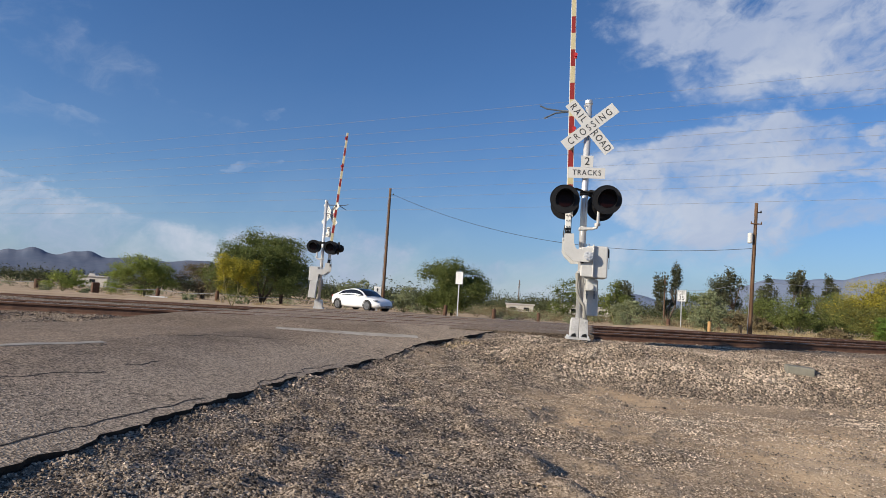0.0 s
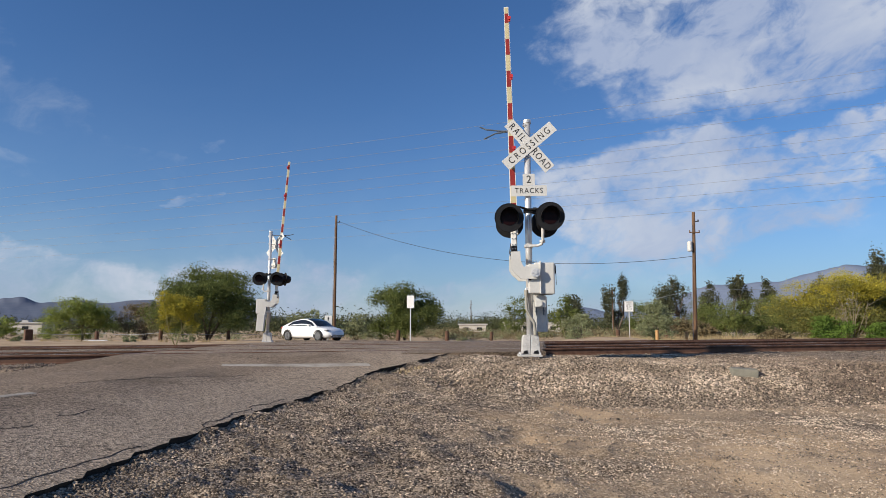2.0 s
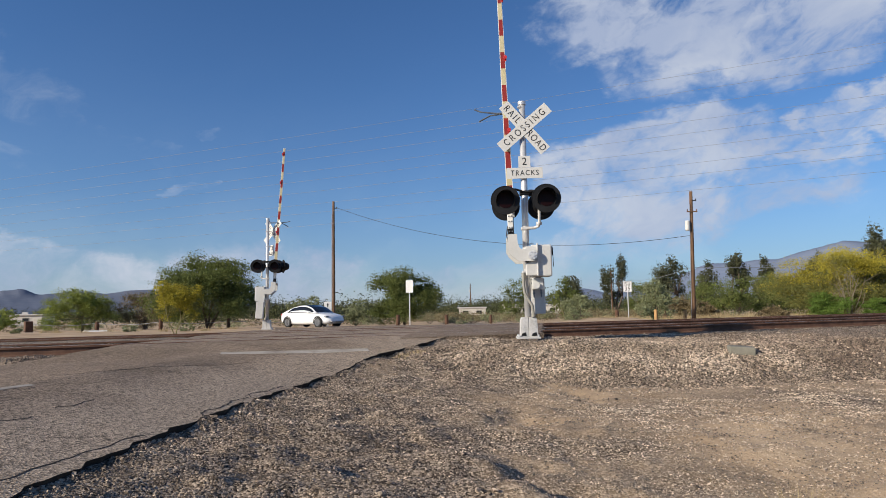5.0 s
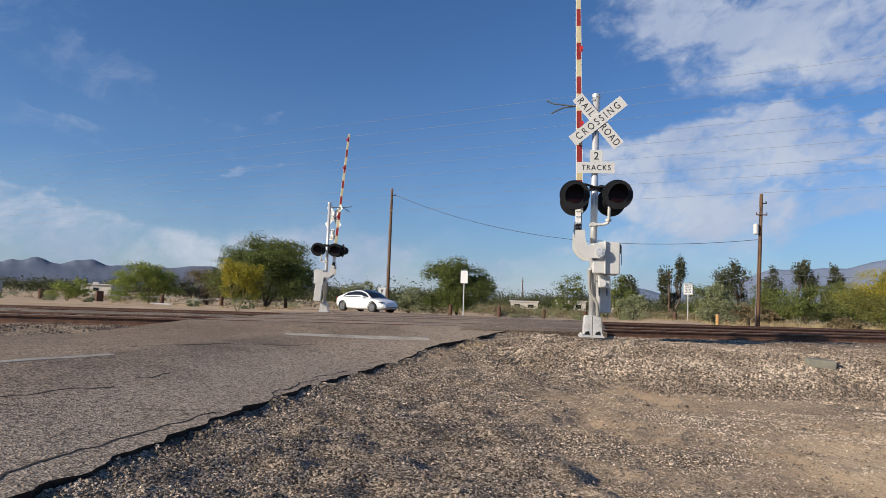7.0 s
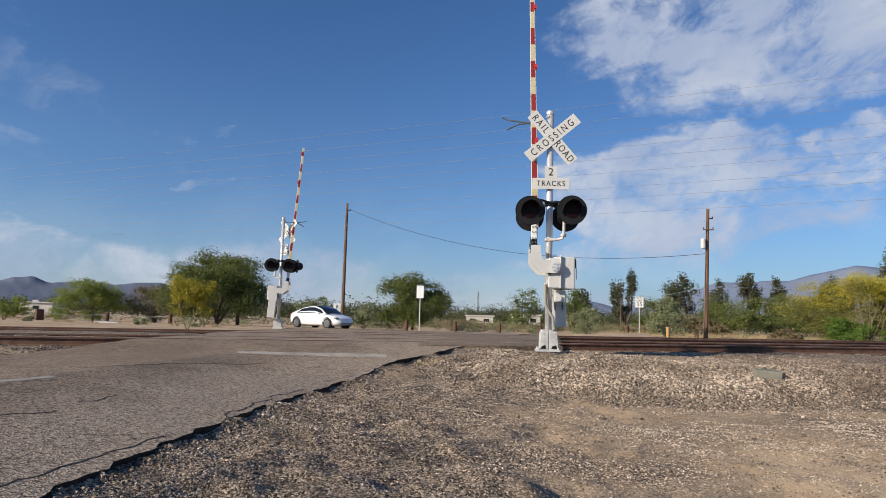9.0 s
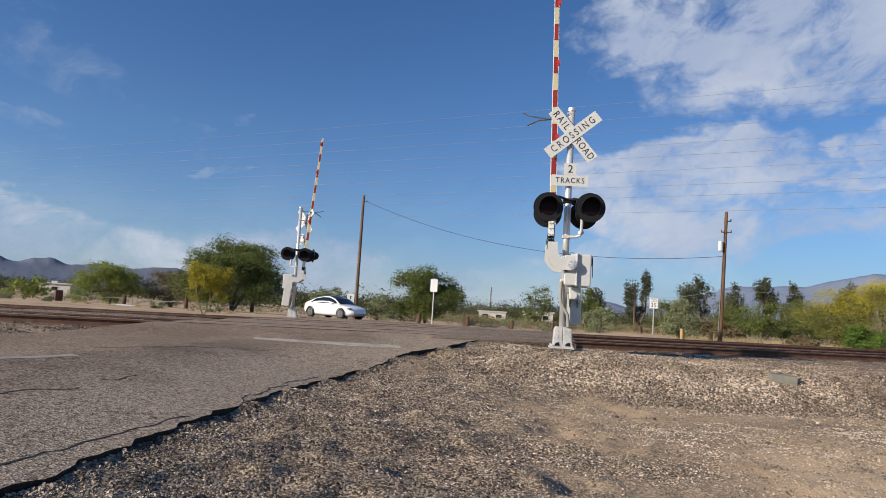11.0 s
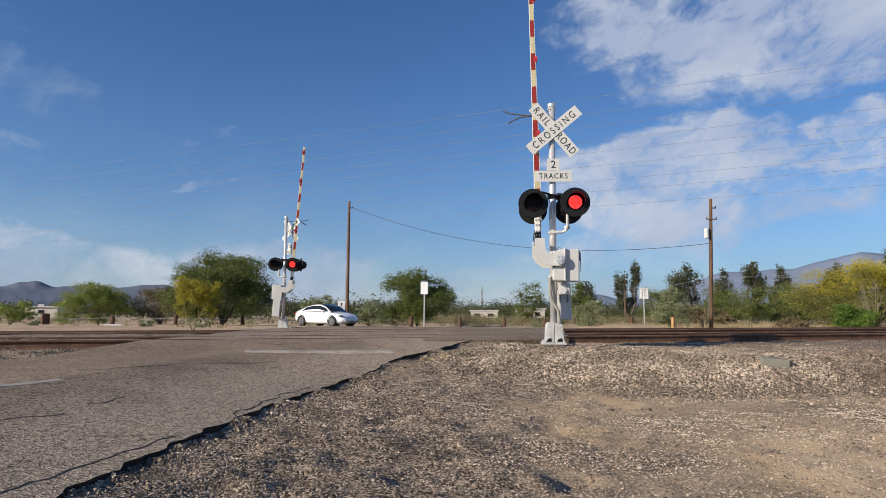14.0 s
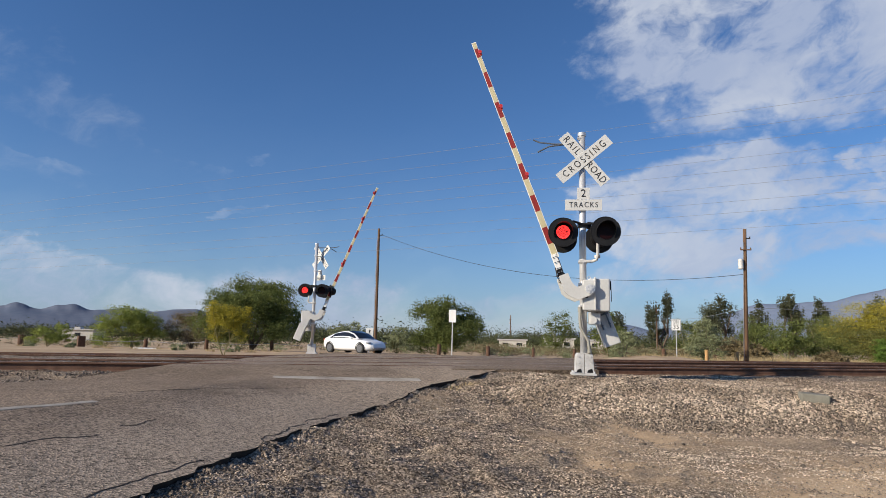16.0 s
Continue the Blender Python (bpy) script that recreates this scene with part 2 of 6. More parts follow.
DIRT, ASPHALT = ground_material(), asphalt_material()
BALLAST = material("ballast_stone", [(0.15, 0.112, 0.08), (0.31, 0.245, 0.182), (0.55, 0.455, 0.355)], 0.85, scale=1.2, fine=60, bump=0.3, island=0.7)
PEBBLE = material("gravel_stone", [(0.14, 0.108, 0.08), (0.35, 0.277, 0.205), (0.54, 0.445, 0.34)], 0.85, scale=1.1, fine=50, bump=0.2, island=0.8)
DARKBALLAST = material("dirty_ballast", [(0.085, 0.06, 0.045), (0.18, 0.135, 0.10), (0.34, 0.27, 0.205)], 0.88, scale=1.3, fine=50, bump=0.3, island=0.7)
MILLINGS = material("crushed_asphalt", [(0.058, 0.044, 0.032), (0.215, 0.168, 0.125), (0.50, 0.41, 0.315)], 0.85, scale=2.6, fine=50, bump=0.2, island=0.85)
RUST = material("rusted_rail_steel", [(0.075, 0.038, 0.025), (0.14, 0.07, 0.043), (0.20, 0.11, 0.07)], 0.8, 0.1, scale=6, fine=70, bump=0.2)
RAILTOP = material("worn_rail_head", [(0.44, 0.38, 0.33), (0.60, 0.54, 0.49)], 0.42, 0.35, scale=4, fine=60, bump=0.05)
TIE = material("creosoted_tie", [(0.05, 0.035, 0.027), (0.10, 0.075, 0.058)], 0.9, scale=6, fine=40, bump=0.5, obj=0.2)
ALU = material("aluminium_mast", [(0.60, 0.60, 0.60), (0.74, 0.74, 0.73)], 0.38, 0.45, scale=5, fine=60, bump=0.05)
GREYBOX = material("grey_enamel", [(0.50, 0.50, 0.48), (0.60, 0.60, 0.58)], 0.5, scale=3, fine=30, bump=0.06)
BASECAST = material("weathered_cast_aluminium", [(0.40, 0.39, 0.37), (0.56, 0.55, 0.53), (0.66, 0.65, 0.63)], 0.55, 0.2, scale=6, fine=50, bump=0.15)
CONDUIT = material("grey_conduit", [(0.22, 0.21, 0.18), (0.32, 0.31, 0.27)], 0.7, scale=5, fine=60, bump=0.2)
STEELBLUE = material("dark_zinc_tube", [(0.10, 0.12, 0.15), (0.20, 0.23, 0.27)], 0.5, 0.3, scale=6, fine=50, bump=0.05)
WHITE = material("white_enamel", [(0.72, 0.72, 0.70), (0.82, 0.82, 0.80)], 0.45, scale=4, fine=40, bump=0.04)
SIGNWHITE = material("reflective_white_sheet", [(0.54, 0.54, 0.52), (0.62, 0.62, 0.60)], 0.55, scale=3, fine=60, bump=0.03)
BLACK = material("black_paint", [(0.006, 0.006, 0.007), (0.012, 0.012, 0.013)], 0.55, scale=4, fine=40, bump=0.06, spec=0.3)
LETTER = material("black_letter", [(0.015, 0.015, 0.016), (0.025, 0.025, 0.026)], 0.6, scale=6, fine=50, bump=0.02)
ARMRED = material("red_reflective_sheet", [(0.215, 0.015, 0.012), (0.29, 0.024, 0.018)], 0.5, scale=5, fine=50, bump=0.04)
ARMCREAM = material("aged_reflective_sheet", [(0.50, 0.44, 0.26), (0.58, 0.52, 0.33)], 0.5, scale=5, fine=50, bump=0.04)
DARKLENS = material("unlit_red_lens", [(0.004, 0.0006, 0.0006), (0.014, 0.002, 0.002)], 0.4, scale=30, fine=120, bump=0.3, depth=0.004, spec=0.15)
GLOW = material("lit_red_diodes", [(0.5, 0.02, 0.02), (0.9, 0.05, 0.04)], 0.4, scale=60, fine=140, bump=0.1, emit=(1.0, 0.045, 0.04, 1.9))
AMBERRED = material("red_lamp_cap", [(0.45, 0.03, 0.03), (0.55, 0.05, 0.05)], 0.25, scale=10, fine=60, bump=0.02)
POLEWOOD = material("weathered_pole_wood", [(0.06, 0.034, 0.02), (0.14, 0.078, 0.042), (0.23, 0.135, 0.076)], 0.9, scale=2.5, fine=30, bump=0.5, stretch=(6, 6, 0.5))
POSTWOOD = material("brown_post_wood", [(0.07, 0.035, 0.022), (0.14, 0.075, 0.045)], 0.9, scale=4, fine=30, bump=0.4)
CONCRETE = material("weathered_concrete", [(0.15, 0.145, 0.115), (0.25, 0.235, 0.19)], 0.85, scale=5, fine=50, bump=0.3)
ROADPAINT = material("worn_white_road_paint", [(0.20, 0.165, 0.128), (0.38, 0.34, 0.28), (0.56, 0.51, 0.44)], 0.8, scale=3.5, fine=45, bump=0.3)
ROADFAINT = material("faded_road_paint", [(0.30, 0.265, 0.215), (0.46, 0.41, 0.34)], 0.85, scale=6, fine=45, bump=0.3)
# broken asphalt, coloured near black to carry the edge's shade
SHADED_SIDE = material("shaded_broken_asphalt_side", [(0.018, 0.012, 0.008), (0.05, 0.036, 0.025)], 0.95, scale=9, fine=60, bump=0.5)
TAR = material("dark_crack_dirt", [(0.02, 0.014, 0.010), (0.05, 0.037, 0.027)], 0.95, scale=9, fine=60, bump=0.4)
CABLE = material("black_cable", [(0.02, 0.02, 0.022), (0.04, 0.04, 0.042)], 0.6, scale=5, fine=40, bump=0)
WIRE = material("aluminium_wire", [(0.20, 0.21, 0.23), (0.30, 0.31, 0.33)], 0.5, 0.2, scale=5, fine=40, bump=0)
CARPAINT = material("white_car_paint", [(0.78, 0.79, 0.80), (0.82, 0.83, 0.84)], 0.18, scale=1, fine=10, bump=0)
CARGLASS = material("dark_car_glass", [(0.012, 0.014, 0.018), (0.02, 0.022, 0.026)], 0.06, scale=1, fine=10, bump=0)
RUBBER = material("tyre_rubber", [(0.014, 0.014, 0.014), (0.028, 0.028, 0.028)], 0.8, scale=6, fine=50, bump=0.2)
RIM = material("grey_alloy", [(0.16, 0.16, 0.17), (0.26, 0.26, 0.27)], 0.35, 0.8, scale=5, fine=40, bump=0)
HEADLAMP = material("clear_headlamp", [(0.10, 0.11, 0.12), (0.40, 0.42, 0.44)], 0.1, scale=9, fine=30, bump=0)
DEADWOOD = material("bleached_deadwood", [(0.17, 0.135, 0.09), (0.30, 0.245, 0.175)], 0.9, scale=4, fine=30, bump=0.3)
BARK = material("grey_bark", [(0.07, 0.05, 0.035), (0.16, 0.12, 0.09)], 0.9, scale=4, fine=30, bump=0.5)
GREENBARK = material("green_bark", [(0.14, 0.13, 0.05), (0.22, 0.20, 0.09)], 0.8, scale=4, fine=30, bump=0.3)
MESQUITE = leaf_material("mesquite_leaf", [(0.066, 0.086, 0.024), (0.138, 0.166, 0.048), (0.235, 0.26, 0.086)], 0.40, 0.30)
DEEPGREEN = leaf_material("deep_green_leaf", [(0.085, 0.092, 0.025), (0.16, 0.163, 0.046), (0.25, 0.235, 0.078)])
PALO = leaf_material("palo_verde_leaf", [(0.16, 0.201, 0.044), (0.265, 0.312, 0.075), (0.368, 0.397, 0.114)])
BLOSSOM = leaf_material("yellow_blossom", [(0.225, 0.20, 0.025), (0.37, 0.32, 0.04), (0.50, 0.43, 0.062)], 0.3)
CREOSOTE = leaf_material("grey_green_leaf", [(0.164, 0.185, 0.095), (0.246, 0.271, 0.145), (0.329, 0.344, 0.2)])
EUCALYPT = leaf_material("dull_dark_leaf", [(0.055, 0.062, 0.036), (0.098, 0.106, 0.059), (0.153, 0.158, 0.095)])
TUFT = leaf_material("tuft_blade", [(0.19, 0.155, 0.055), (0.35, 0.275, 0.115), (0.52, 0.41, 0.22)], 0.35)
DRYBRUSH = leaf_material("dry_brush_twig", [(0.11, 0.083, 0.045), (0.19, 0.15, 0.082), (0.28, 0.235, 0.14)], 0.4, 0.1)
FRESH = leaf_material("fresh_green_leaf", [(0.075, 0.125, 0.024), (0.14, 0.22, 0.042), (0.22, 0.31, 0.07)], 0.35, 0.3)
DRYGRASS = leaf_material("dry_grass_blade", [(0.30, 0.225, 0.115), (0.43, 0.335, 0.185), (0.55, 0.45, 0.27)], 0.35)
FARLEAF = leaf_material("distant_leaf", [(0.034, 0.042, 0.018), (0.066, 0.076, 0.032), (0.105, 0.11, 0.052)], 0.45, 0.12)
STUCCO = material("pale_stucco", [(0.46, 0.43, 0.38), (0.56, 0.53, 0.48)], 0.85, scale=2, fine=30, bump=0.2)
ROOFING = material("pale_roofing", [(0.42, 0.40, 0.38), (0.54, 0.52, 0.50)], 0.8, scale=2, fine=20, bump=0.1)
YELLOWPOST = material("weathered_orange_wood", [(0.34, 0.19, 0.07), (0.50, 0.30, 0.12)], 0.6, scale=5, fine=40, bump=0.05)
# the haze of distance is put into these rock colours
MOUNTAIN_L = material("rock_painted_blue_haze", [(0.115, 0.145, 0.205), (0.165, 0.185, 0.235)], 1.0, scale=0.004, fine=0.03, bump=0, spec=0.0)
MOUNTAIN_R = material("rock_painted_violet_haze", [(0.155, 0.195, 0.275), (0.195, 0.235, 0.315)], 1.0, scale=0.004, fine=0.03, bump=0, spec=0.0)


# ---------------------------------------------------------------- mesh helpers
def part(name, bm, mat, parent=None, label="", smooth=False):
    me = bpy.data.meshes.new(name)
    bmesh.ops.recalc_face_normals(bm, faces=bm.faces)
    bm.to_mesh(me)
    bm.free()
    me.materials.append(mat)
    if smooth:
        me.polygons.foreach_set("use_smooth", [True] * len(me.polygons))
    ob = new(name, me)
    if parent:
        ob.parent = parent
    if label:
        ob["label"] = label
    return ob


def part_arrays(name, verts, faces, mat, parent=None, smooth=False):
    """A mesh from numpy arrays of vertices and of equal-sided faces."""
    me = bpy.data.meshes.new(name)
    verts, faces = np.asarray(verts, np.float32), np.asarray(faces, np.int32)
    k = faces.shape[1]
    me.vertices.add(len(verts))
    me.vertices.foreach_set("co", verts.ravel())
    me.loops.add(faces.size)
    me.loops.foreach_set("vertex_index", faces.ravel())
    me.polygons.add(len(faces))
    me.polygons.foreach_set("loop_start", np.arange(0, faces.size, k, dtype=np.int32))
    me.polygons.foreach_set("use_smooth", np.full(len(faces), bool(smooth)))
    me.update(calc_edges=True)
    me.validate()
    me.materials.append(mat)
    ob = new(name, me)
    if parent:
        ob.parent = parent
    return ob


def box(bm, x0, x1, y0, y1, z0, z1, bevel=0.0, m=None):
    r = bmesh.ops.create_cube(bm, size=1.0)
    vs = r["verts"]
    for v in vs:
        v.co = Vector(((x0 + x1) / 2 + v.co.x * (x1 - x0), (y0 + y1) / 2 + v.co.y * (y1 - y0), (z0 + z1) / 2 + v.co.z * (z1 - z0)))
    if bevel:
        edges = list({e for v in vs for e in v.link_edges})
        r2 = bmesh.ops.bevel(bm, geom=edges, offset=bevel, segments=2, affect="EDGES", profile=0.5)
        vs = list({v for f in r2["faces"] for v in f.verts} | {v for v in vs if v.is_valid})
    if m:
        bmesh.ops.transform(bm, matrix=m, verts=[v for v in vs if v.is_valid])
    return bm


def tube(bm, points, radii, sides=10, caps=True):
    """A round bar along the points."""
    pts = [Vector(p) for p in points]
    if isinstance(radii, (int, float)):
        radii = [radii] * len(pts)
    rings, side = [], None
    for k, p in enumerate(pts):
        d = (pts[min(k + 1, len(pts) - 1)] - pts[max(k - 1, 0)]).normalized()
        if side is None:
            side = d.orthogonal().normalized()
        side = (side - d * side.dot(d)).normalized()
        up = d.cross(side)
        rings.append([bm.verts.new(p + radii[k] * (math.cos(a) * side + math.sin(a) * up)) for a in np.linspace(0, 2 * math.pi, sides, endpoint=False)])
    for a, b in zip(rings, rings[1:]):
        for k in range(sides):
            bm.faces.new((a[k], a[(k + 1) % sides], b[(k + 1) % sides], b[k]))
    if caps:
        bm.faces.new(rings[0][::-1])
        bm.faces.new(rings[-1])
    return bm


def disc_bar(bm, c, axis, r, depth, sides=32, r2=None):
    c, axis = Vector(c), Vector(axis).normalized()
    return tube(bm, [c - axis * depth / 2, c + axis * depth / 2], [r, r if r2 is None else r2], sides)


def plate(bm, outline, y0, y1):
    """A flat plate with an outline in x and z, from y0 to y1."""
    a = [bm.verts.new((x, y0, z)) for x, z in outline]
    b = [bm.verts.new((x, y1, z)) for x, z in outline]
    n = len(a)
    bm.faces.new(a)
    bm.faces.new(b[::-1])
    for k in range(n):
        bm.faces.new((a[k], b[k], b[(k + 1) % n], a[(k + 1) % n]))
    return bm


def letters(text, size, m, parent, mat=LETTER, name="lettering", spread=1.0, width=1.0):
    cu = bpy.data.curves.new(name, "FONT")
    cu.body, cu.size, cu.align_x, cu.align_y, cu.extrude, cu.offset = text, size, "CENTER", "CENTER", 0.0015, 0.0
    cu.space_character = spread
    tmp = bpy.data.objects.new(name, cu)
    scene.collection.objects.link(tmp)
    me = bpy.data.meshes.new_from_object(tmp.evaluated_get(bpy.context.evaluated_depsgraph_get()))
    bpy.data.objects.remove(tmp)
    me.materials.clear()
    me.materials.append(mat)
    me.transform(m @ pose(0, 0, 0, 90, 0, 0) @ Matrix.Diagonal((width, 1, 1, 1)))
    ob = new(name, me)
    ob.parent = parent
    return ob


def group_empty(name, m):
    ob = new(name)
    ob.empty_display_size = 0.2
    ob.matrix_world = m
    return ob


def smooth(a, b, x):
    t = np.clip((np.asarray(x, float) - a) / (b - a), 0, 1)
    return t * t * (3 - 2 * t)


def wave_noise(x, y, seed, octaves=4, scale=1.0):
    """Cheap smooth noise on arrays: sums of rotated sines."""
    rng = np.random.RandomState(seed)
    out, amp, f = 0, 1.0, 1.0 / scale
    for _ in range(octaves):
        for _ in range(3):
            a, p = rng.uniform(0, 6.28), rng.uniform(0, 6.28, 2)
            out = out + amp / 3 * np.sin((x * math.cos(a) + y * math.sin(a)) * f * 6.28 + p[0] + 0.8 * np.sin((y * math.cos(a) - x * math.sin(a)) * f * 4.1 + p[1]))
        amp, f = amp * 0.5, f * 2.03
    return out

# ---------------------------------------------------------------- the lie of the land
TRACK_TURN = 16.0                                   # the tracks' bearing, degrees from +x
TU = Vector((math.cos(radians(TRACK_TURN)), math.sin(radians(TRACK_TURN)), 0))
TN = Vector((-TU.y, TU.x, 0))
TRACKS = (13.4, 17.7)                               # distance of the two centre lines along TN
ROAD_LEAN = 0.158                                   # the road's x per y


def along(x, y):
    return x * TU.x + y * TU.y


def across(x, y):
    return x * TN.x + y * TN.y


def track_z(x, y):
    return 0.075 + 0.004 * np.clip(along(x, y) - 3, -30, 30)   # height of the rail heads


def right_edge(y):
    """x of the ragged right edge of the asphalt before the tracks."""
    y = np.asarray(y, float)
    x = np.interp(y, [-40, 0, 3.2, 4.1, 5.2, 6.2, 7.3, 8.0, 8.8, 9.5, 10.3, 10.8, 11.4, 12.2, 14, 20, 26], [-6.5, -1.6, -1.17, -1.13, -1.03, -0.93, -0.79, -0.65, -0.48, -0.20, 0.0, 0.2, 0.6, 1.05, 1.9, 3.2, 4.4])
    return x + 0.02 * wave_noise(y, y * 0, 5, 3, 2.2) + 0.036 * wave_noise(y, y * 0, 6, 4, 0.55)


def left_edge(y):
    y = np.asarray(y, float)
    x = np.interp(y, [-40, 0, 5, 8.7, 9.5, 10.5, 11.3, 13, 20, 26], [-16.0, -9.0, -7.2, -5.8, -5.45, -4.85, -4.5, -4.4, -4.6, -4.4])
    return x + 0.10 * wave_noise(y, y * 0, 8, 3, 3.0)


def road_z(x, y):
    q = x - (-3.0 + ROAD_LEAN * (y - 6.8))
    steep = 0.12 * (1 - smooth(8.0, 11.8, y))
    near = -0.09 - np.maximum(q, 0) * steep - 0.02 * np.maximum(-q, 0)
    d = across(x, y)
    far = track_z(x, y) - 0.012
    z = near + (far - near) * smooth(10.4, 12.5, d)
    drop = -0.0185 * np.clip(y - 24, 0, 45) - 0.02
    return z + (drop - z) * smooth(19.0, 25.0, d)


TOE_X = [-0.5, 0.3, 0.8, 1.4, 2.4, 3.4, 4.6, 6.0, 9.0, 14.0, 40.0]
TOE_Y = [12.6, 11.05, 10.65, 10.25, 10.0, 9.5, 9.5, 9.6, 10.1, 11.2, 18.0]


def natural_z(x, y):
    """The ground without the road."""
    x, y = np.asarray(x, float), np.asarray(y, float)
    d = across(x, y)
    xe = right_edge(np.clip(y, -40, 12.2))
    e = x - xe
    edge = road_z(xe, np.clip(y, -40, 12.2))
    shoulder = edge - 0.042 - 0.028 * wave_noise(y, y * 0, 44, 3, 1.7) - 0.10 * np.clip(e, 0, 1.0) - 0.085 * np.clip(e - 1.0, 0, 9)
    low = -0.62 - 0.02 * np.clip(6 - y, 0, 6) * smooth(1.5, 4.5, x)
    z = np.maximum(shoulder, low) + 0.03 * np.exp(-((shoulder - low) / 0.06) ** 2)
    # the worn bank of the shoulder near the drain
    bank = x - np.interp(y, [0, 3.5, 4.0, 4.9, 6.0], [2.9, 2.06, 1.95, 1.58, 1.2])
    z = z - 0.135 * smooth(-0.17, 0.25 + 0.03 * np.sin(y * 5), bank + 0.028 * wave_noise(x, y, 31, 3, 0.6)) * (1 - smooth(4.2, 6.2, y)) * smooth(1.2, 2.6, y) * (1 - 0.6 * smooth(1.6, 3.4, bank))
    left = -0.22 - 0.02 * np.clip(9 - y, 0, 20)
    z = np.where(x < -3.0 + ROAD_LEAN * (y - 6.8), left, z)
    # ballast shoulder before the tracks, on the right
    toe = np.interp(x, TOE_X, TOE_Y)
    run = np.interp(x, [0.3, 1.2, 3.0, 5.0, 6.5, 40], [0.7, 1.2, 1.75, 1.5, 1.2, 1.4])
    k = np.clip((y - toe) / run, 0, 1)
    crest = np.interp(x, [1, 3, 6, 10], [-0.06, -0.03, -0.12, -0.08])
    crest = crest + (road_z(x, y) - 0.03 - crest) * (1 - smooth(1.1, 2.3, x))
    rise = np.where(x > -2.5, k ** 0.85, 0)
    z = z + (crest - z) * rise
    # the bed under the tracks
    # left of the road dirt has filled the space between the rails
    bed = track_z(x, y) - 0.165 + 0.115 * (1 - smooth(-5.2, -4.4, x)) * smooth(12.68, 12.8, d) * (1 - smooth(18.3, 18.5, d))
    z = z + (bed - z) * smooth(11.0, 12.1, d)
    # packed up to the road's level where the crossing meets the ballast
    z = np.where(d < 12.6, z + (np.maximum(z, road_z(x, y) - 0.035) - z) * smooth(0.0, 0.4, x) * (1 - smooth(1.9, 2.6, x)) * smooth(11.0, 11.6, y), z)
    far = -0.06 - 0.0185 * np.clip(y - 24, 0, 45) + 0.02 * wave_noise(x, y, 3, 3, 7.0)
    z = z + (far - z) * smooth(19.4, 22.0, d)
    # a low earth bank beyond the tracks, and a little roughness everywhere
    z = z + 0.26 * np.exp(-((x - 9.3) / 2.6) ** 2 - ((y - 31.0) / 2.5) ** 2)
    mound = 0.45 + 0.55 * smooth(0.1, 0.8, e) * (1 - smooth(2.2, 4.5, e)) * (y < 12)
    return z + mound * (0.044 * wave_noise(x, y * 1.5, 1, 4, 1.6) + 0.022 * wave_noise(x, y, 2, 3, 0.38) + 0.030 * wave_noise(x, y, 52, 3, 0.85))


def on_road(x, y, grow=0.0):
    return (x < right_edge(y) + grow) & (x > left_edge(y) - grow) & (y < 27)


def ground_z(x, y):
    z = natural_z(x, y)
    return np.where(on_road(x, y, -0.06), np.minimum(z, road_z(x, y) - 0.06), z)


def gz(x, y):
    return float(ground_z(np.array([x]), np.array([y]))[0])


def axis_lines(lo, hi, step, far, grow):
    mid = list(np.arange(lo, hi, step))
    out, s, v = [], step, hi
    while v < far:
        out.append(v); s *= grow; v += s
    neg, s, v = [], step, lo
    while v > -far:
        s *= grow; v -= s; neg.append(v)
    return np.array(neg[::-1] + mid + out + [far])


def build_ground():
    xs, ys = axis_lines(-3.0, 9.0, 0.06, 4200, 1.13), axis_lines(2.0, 13.0, 0.06, 4200, 1.13)
    X, Y = np.meshgrid(xs, ys)
    Z = ground_z(X, Y)
    nx, ny = len(xs), len(ys)
    idx = np.arange(nx * ny).reshape(ny, nx)
    faces = np.stack([idx[:-1, :-1], idx[:-1, 1:], idx[1:, 1:], idx[1:, :-1]], -1).reshape(-1, 4)
    ob = part_arrays("ground", np.stack([X, Y, Z], -1).reshape(-1, 3), faces, DIRT, smooth=True)
    d = across(X, Y)
    e = X - right_edge(np.clip(Y, -40, 12.2))
    stony = 1.05 * (1 - smooth(1.2, 3.4, e)) * (Y < 12.4) * (1 - 0.5 * smooth(6.5, 9.5, Y)) + 0.42 * (Y < 12)
    stony = np.maximum(stony, 1.5 * (Y > np.interp(X, TOE_X, TOE_Y) - 0.1) * (d < 20.3))
    stony = np.where(d > 20.3, -1.0, stony)
    at = ob.data.attributes.new("stony", "FLOAT", "POINT")
    at.data.foreach_set("value", stony.astype(np.float32).ravel())
    tagged(ob, "pale desert dirt with grey gravel and scattered stones", "ground", kind="structure")
    return ob


